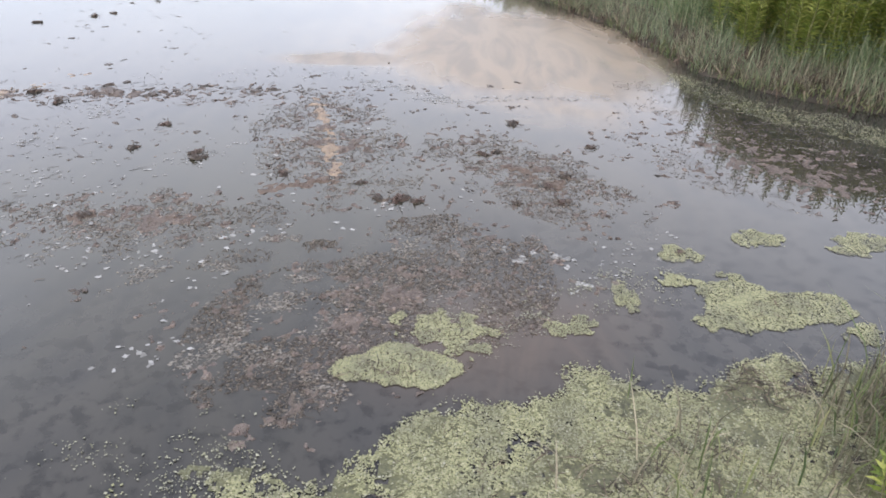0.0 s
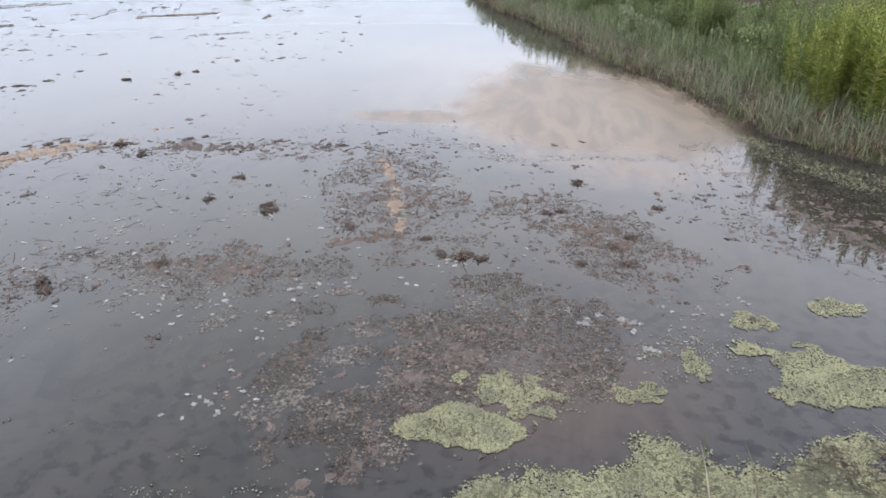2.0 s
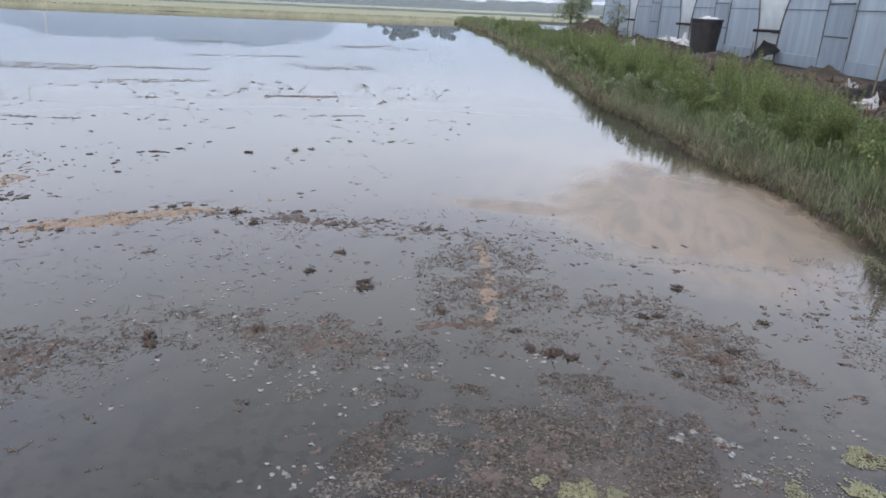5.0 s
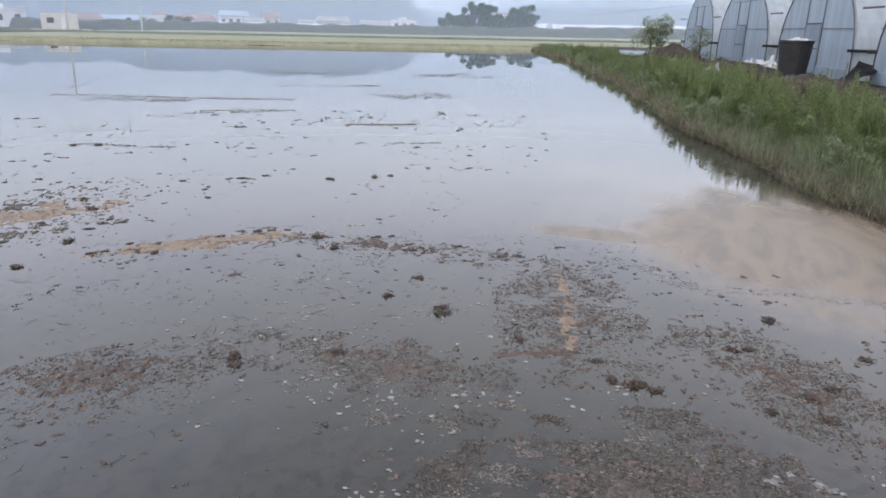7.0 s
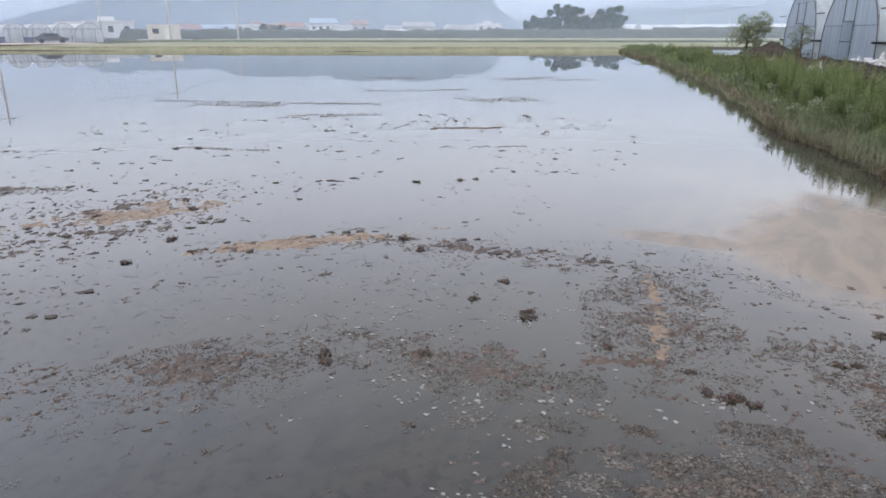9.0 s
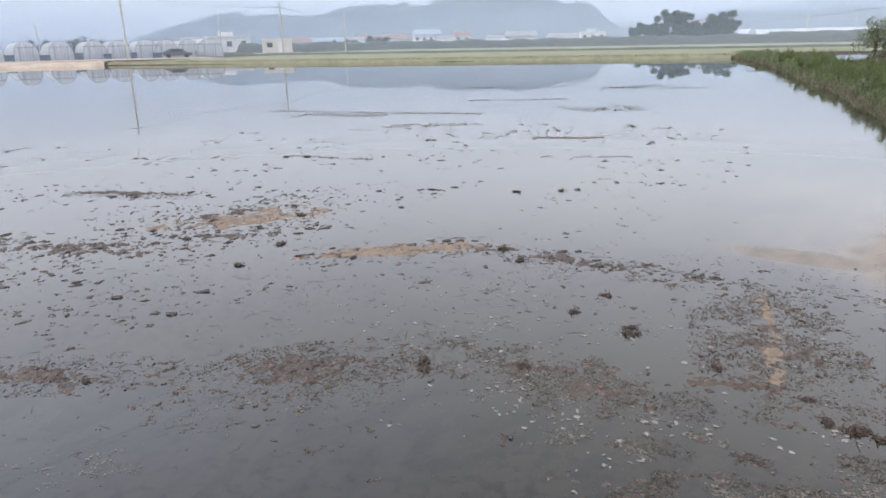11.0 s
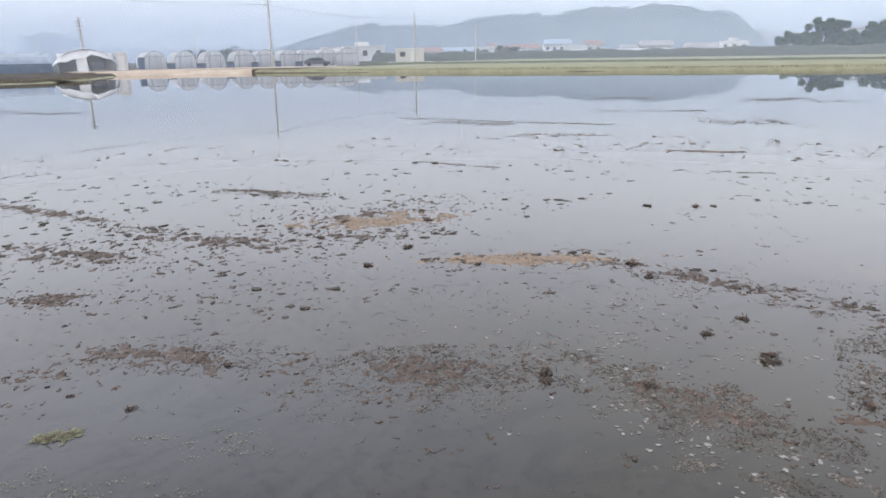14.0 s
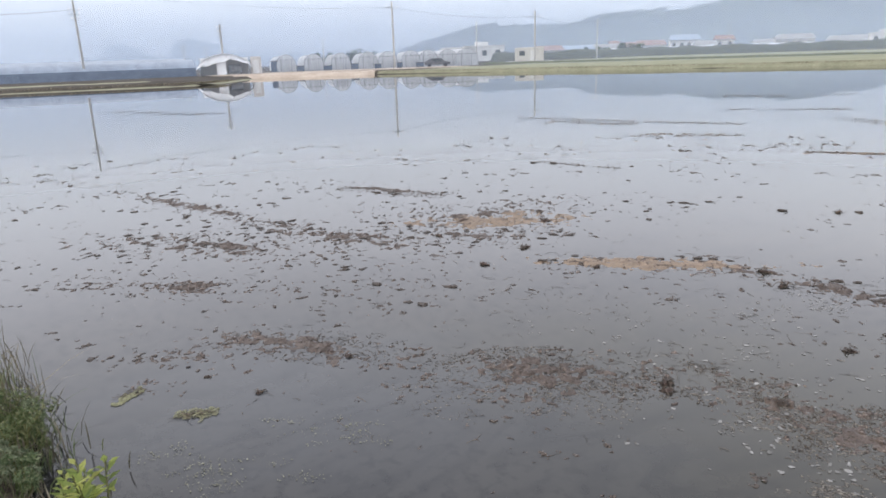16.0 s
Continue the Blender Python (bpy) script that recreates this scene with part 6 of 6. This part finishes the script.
spots = np.array([(0.3, 3.34), (0.39, 3.23), (0.58, 3.27), (0.79, 3.43), (0.96, 3.43), (0.68, 3.02), (0.61, 3.24), (1.1, 3.3), (0.9, 3.15), (0.45, 3.3)])
pts, size = heaps(spots, 5, 12, 0.034)
put("foam_patch", mesh_of("foam_patch", *solids(pts, size * 1.3, "lump", 0.16, 1.4, None, 0.4, 0.3)), FOAM, "curdled white foam patches on the water", "foam", "stuff")
FOAMS = ((70, -1.5, 4.3, 2.0, 0.9, 20), (60, -2.5, 3.7, 1.3, 0.6, 30), (46, -2.72, 4.5, 0.9, 0.3, 100), (26, -2.1, 3.0, 0.6, 0.35, 95), (24, -1.4, 3.2, 0.7, 0.2, 24), (16, 0.92, 3.4, 0.5, 0.2, 41), (20, -0.28, 3.73, 0.5, 0.15, 25), (22, -1.2, 2.9, 0.6, 0.3, 76), (12, 0.73, 3.1, 0.3, 0.12, 30))
FROTH = ((260, -0.45, 5.85, 0.6, 0.12, -30), (240, 0.6, 5.75, 0.9, 0.1, 8), (140, -1.6, 6.2, 1.2, 0.25, 8), (120, -2.75, 5.2, 0.35, 0.25, 20))
pts = np.concatenate([in_patch(int(k * 1.7), cx, cy, a, b, w, 1.0, 5.0, 31) for k, cx, cy, a, b, w in FOAMS])
pts = np.concatenate([pts, pts[::5] + RNG.normal(0, 0.022, (len(pts[::5]), 2))])
put("foam_flecks", mesh_of("foam_flecks", *flecks(pts, 0.008, 0.027, 0.002, 0.05, 1.4, 9)), FOAM, "whitish dried foam flecks on the water", "foam", "stuff")
pts = np.concatenate([in_patch(k, cx, cy, a, b, w, 1.0, 5.0, 31) for k, cx, cy, a, b, w in FROTH])
put("froth", mesh_of("froth", *flecks(pts, 0.006, 0.024, 0.002, 0.05, 1.3, 7)), FOAM, "fine pale froth drifted into a line", "foam", "stuff")
STRAWS = ((90, -2.83, 5.63, 1.0, 0.3, 12), (70, -1.6, 5.6, 0.6, 0.3, -28), (80, -4.3, 4.9, 1.1, 0.3, 48), (120, -6.2, 4.5, 1.6, 0.8, 50), (90, -10.0, 2.0, 2.8, 0.35, 20), (70, -7.6, 2.6, 1.6, 0.5, 25), (70, -7.9, 1.6, 1.4, 0.7, 45), (160, -3.0, 2.9, 0.9, 0.5, 50), (80, -4.4, 1.7, 0.8, 0.3, 40), (120, -3.4, 4.0, 1.8, 0.9, 30), (90, -5.0, 3.0, 1.6, 0.8, 30), (120, 2.1, 4.3, 0.7, 0.4, -20), (90, 0.4, 4.3, 0.9, 0.5, -40))
pts = np.concatenate([in_patch(k, cx, cy, a, b, w, 1.3, 4.0, 21) for k, cx, cy, a, b, w in STRAWS])
put("drifting_straw", mesh_of("drifting_straw", *straws(pts, 0.02, 0.15, 0.002, 0.0011, 20, 0.9, 0.03)), STRAW, "dark rotting straw drifting on the water", "plant litter", "stuff")

# ---- clods ----
LUMPS = [lump_mesh("clod", k, 2, 0.5, 0.8) for k in range(7)]
RAGGED = [lump_mesh("ragged_clod", 30 + k, 3, 0.4, 1.3) for k in range(4)]
for me in LUMPS:
    me.materials.append(MUD)
for k, me in enumerate(RAGGED):
    me.materials.append(REDMUD if k % 2 else MUD)


def big_clod(x, y, size, turn, k, label):
    t = thing("mud_clod", x, y, 0.0, label, "clod", "large clods", turn)
    put("lump", RAGGED[k % 4], None, parent=t, m=pose(0, 0, size * 0.08) @ Matrix.Diagonal((size, size * 0.75, size * 0.75, 1)))
    put("lesser_lump", RAGGED[(k + 1) % 4], None, parent=t, m=pose(-size * 0.4, size * 0.35, size * 0.06) @ Matrix.Diagonal((size * 0.6, size * 0.4, size * 0.6, 1)))
    put("third_lump", RAGGED[(k + 2) % 4], None, parent=t, m=pose(size * 0.5, size * 0.1, size * 0.04, 0, 0, 40) @ Matrix.Diagonal((size * 0.5, size * 0.35, size * 0.5, 1)))
    p = RNG.normal(0, size * 0.5, (18, 2))
    put("straw_tuft", mesh_of("straw_tuft", *straws(p, size * 0.2, size * 0.9, size * 0.08, 0.003, None, 0.6, 0.35)), STRAW, kind="stuff", parent=t)


NEAR_CLODS = ((-1.66, 4.33, 0.145), (-1.7, 4.42, 0.12), (-2.53, 3.22, 0.14), (-2.46, 3.12, 0.09), (0.43, 5.15, 0.13), (0.2, 4.56, 0.11), (0.3, 4.6, 0.09), (0.6, 4.1, 0.1), (0.72, 4.25, 0.1), (-0.3, 3.85, 0.16), (-0.42, 3.85, 0.11), (-0.18, 3.83, 0.1), (-2.0, 3.52, 0.1), (-1.05, 4.15, 0.09), (-0.55, 4.05, 0.09), (0.66, 3.88, 0.09), (0.4, 3.85, 0.08), (1.22, 3.36, 0.07), (1.75, 4.9, 0.09), (-2.1, 4.9, 0.1), (-2.15, 4.45, 0.1), (0.95, 4.75, 0.09))
FAR_CLODS = ((-4.65, 7.76, 0.2), (-4.2, 8.15, 0.2), (-4.05, 8.3, 0.16), (-6.07, 5.33, 0.2), (-5.32, 4.4, 0.24), (-5.1, 3.75, 0.2), (-4.85, 4.25, 0.17), (-4.4, 4.5, 0.15), (-6.3, 4.0, 0.2), (-6.7, 4.6, 0.22), (-6.5, 5.6, 0.2), (-3.4, 5.5, 0.14), (-3.1, 5.3, 0.14), (-4.0, 1.85, 0.13), (-4.25, 1.0, 0.08), (-3.85, 1.2, 0.07), (-9.3, 8.3, 0.25), (-9.6, 8.1, 0.2))
for i, (x, y, s) in enumerate(NEAR_CLODS + FAR_CLODS):
    big_clod(x, y, s * (0.56 if x > -4 else 0.34), (i * 67) % 360, i, "ragged clod of mud and straw standing out of the water")
spread = []
for k, cx, cy, a, b, w in ((26, -4.3, 4.9, 1.1, 0.22, 48), (70, -6.4, 4.6, 1.6, 0.75, 60), (50, -8.5, 2.4, 2.4, 0.6, 25), (46, -7.9, 1.6, 1.5, 0.7, 45), (22, -2.4, 5.6, 1.3, 0.3, 10), (20, -9.0, 4.8, 1.1, 0.25, 28), (40, -6.0, 6.5, 2.4, 1.2, 45), (40, -5.0, 3.2, 1.8, 0.8, 30), (24, -3.4, 4.3, 1.2, 0.7, 20), (16, 0.5, 4.3, 0.7, 0.4, -45), (30, -9.5, 6.6, 2.5, 1.0, 40)):
    spread.append(in_patch(k, cx, cy, a, b, w, 1.0, 2.0, 51))
spread = np.concatenate(spread)
for j, (x, y) in enumerate(spread[:290]):
    s = 0.025 + 0.07 * RNG.random() ** 2
    m = pose(x, y, s * 0.02, 0, 0, math.degrees(math.atan2(-x, y)) + RNG.normal(0, 25)) @ Matrix.Diagonal((s * 1.35, s * 0.75, s * 0.5, 1))
    put("small_clod", LUMPS[j % 7], None, "small dark mud clod breaking the water", "clod", group="small clods", m=m)


def far_clods(count):
    """Dark specks strewn over the far water, thicker in bands."""
    n = count * 6
    r, w = 6 + 60 * RNG.random(n) ** 1.15, np.radians(-4 + 96 * RNG.random(n))
    x, y = -r * np.sin(w), r * np.cos(w)
    far_edge = np.interp(x, [-92, -84, -60, -40, -19.5, 5], [29, 43, 52, 60, 69, -10])
    bank = np.interp(y, [5, 9, 16.6, 26.5, 41.5, 71], [2.5, 1.2, -1.2, -4.1, -9, -19.5])
    dens = rough_noise(x * 0.16 + y * 0.1, y * 0.5 - x * 0.3, 61) + 0.35 * (rough_noise(x * 0.8, y * 0.8, 64) - 0.5) + np.where(np.degrees(w) < 12, -0.12, 0.0)
    keep = (y < far_edge - 1) & (x < bank - 0.5) & (x > -71) & ((dens > 0.5 + 0.1 * RNG.random(n)) | (RNG.random(n) < 0.06))
    p = np.stack([x[keep], y[keep]], 1)[:count]
    q, size = heaps(p, 1, 5, 0.02 * (0.8 + 0.018 * np.hypot(p[:, 0], p[:, 1])), tangent(p))
    put("far_clods", mesh_of("far_clods", *solids(q, size, "lump", 0.36, 1.6, None, 0.7)), MUD, "dark clods strewn over the flooded field", "clod", "stuff")


far_clods(4200)


def mud_line(ax, ay, bx, by, wide, count, size):
    """Mud bits drifted into a ragged line from a to b."""
    f = RNG.random(count * 3)
    f = f[rough_noise(f * 9 + ax, f * 0 + ay, 71) > 0.36]
    d = np.array((bx - ax, by - ay))
    side = np.array((-d[1], d[0])) / np.hypot(*d)
    p = np.array((ax, ay)) + d * f[:, None] + side * (RNG.normal(0, wide, len(f)) + 0.5 * wide * np.sin(f * 7))[:, None]
    q, big = heaps(p, 1, 4, size * 0.62, tangent(p))
    return solids(q, big, "lump", 0.35, 1.6, None, 0.55)


MUD_LINES = ((-17.1, 13.6, -10.6, 16.0, 0.12, 260, 0.07), (-15.2, 13.3, -12.9, 14.4, 0.25, 160, 0.07), (-11.1, 12.2, -9.4, 13.9, 0.05, 160, 0.05), (-7.1, 12.4, -5.9, 13.1, 0.08, 160, 0.05), (-13.7, 19.4, -11.0, 21.5, 0.12, 120, 0.08), (-8.9, 17.8, -7.9, 19.8, 0.5, 130, 0.08), (-9.7, 8.2, -8.1, 8.7, 0.06, 100, 0.045), (-9.8, 4.3, -8.1, 5.3, 0.1, 220, 0.035), (-5.8, 10.4, -4.5, 11.2, 0.05, 110, 0.035), (-11.9, 25.7, -11.1, 30.2, 0.3, 110, 0.1), (-17.9, 25.0, -15.8, 25.9, 0.2, 80, 0.1), (-34.9, 4.2, -28.3, 7.3, 0.35, 200, 0.09), (-14.2, 0.5, -11.9, 1.9, 0.12, 90, 0.03), (-16.2, 26.9, -8.4, 28.2, 0.5, 120, 0.1))
put("mud_lines", mesh_of("mud_lines", *joined(*[mud_line(*r) for r in MUD_LINES])), MUD, "lines of dark mud and straw on the water", "plant litter", "stuff")
# bits of litter and mud all over the nearer water
n = 16000
r, w = 2.7 + 14 * RNG.random(n) ** 1.1, np.radians(-8 + 104 * RNG.random(n))
bx, by = -r * np.sin(w), r * np.cos(w)
thick = rough_noise(bx * 0.9 + 0.5 * by, by * 1.1 - 0.5 * bx, 81) * 0.6 + rough_noise(bx * 3.5, by * 3.5, 84) * 0.4
ok = (thick > 0.56 + 0.06 * RNG.normal(0, 1, n) + 0.08 * (r < 4.2)) & (by > 0.3 * bx + 1.9) & (bx < 1.2) & ~((bx > -2.6) & (by > 6.2))
bits = np.stack([bx[ok], by[ok]], 1)[:: 3]
pts, size = heaps(bits, 2, 12, 0.015 + 0.0026 * np.hypot(bits[:, 0], bits[:, 1]))
put("litter_bits", mesh_of("litter_bits", *solids(pts, size, "lump", 0.32, 1.7, None, 0.7)), MUD, "dark bits of mud and litter on the water", "plant litter", "stuff")
r, w = 3.2 + 9 * RNG.random(1100) ** 1.2, np.radians(-2 + 94 * RNG.random(1100))
loose = np.stack([-r * np.sin(w), r * np.cos(w)], 1)
loose = loose[(loose[:, 1] > 0.3 * loose[:, 0] + 2.2) & (loose[:, 0] < 0.9) & ~((loose[:, 0] > -2.2) & (loose[:, 1] > 6.0))]
pts, size = heaps(loose, 1, 6, 0.012)
put("mud_crumbs", mesh_of("mud_crumbs", *solids(pts, size, "grain", 0.5, 1.6)), BROWN_LITTER, "small brown crumbs of mud and straw on the water", "plant litter", "stuff")
near = loose[::2] + RNG.normal(0, 0.05, loose[::2].shape)
put("litter_straw", mesh_of("litter_straw", *straws(near, 0.015, 0.12, 0.002, 0.001, 20, 0.9, 0.03)), STRAW, "dark bits of straw on the water", "plant litter", "stuff")
twig = thing("twig", -10.6, 10.18, 0.0, "thin dark twig standing in the water", "twig")
part("stalk", rod(bmesh.new(), (0, 0, -0.1), (0.03, 0.02, 0.16), 0.006, 0.003), STRAW, twig)
part("side_shoot", rod(bmesh.new(), (0.01, 0.01, 0.08), (0.06, -0.04, 0.13), 0.004, 0.003), STRAW, twig)
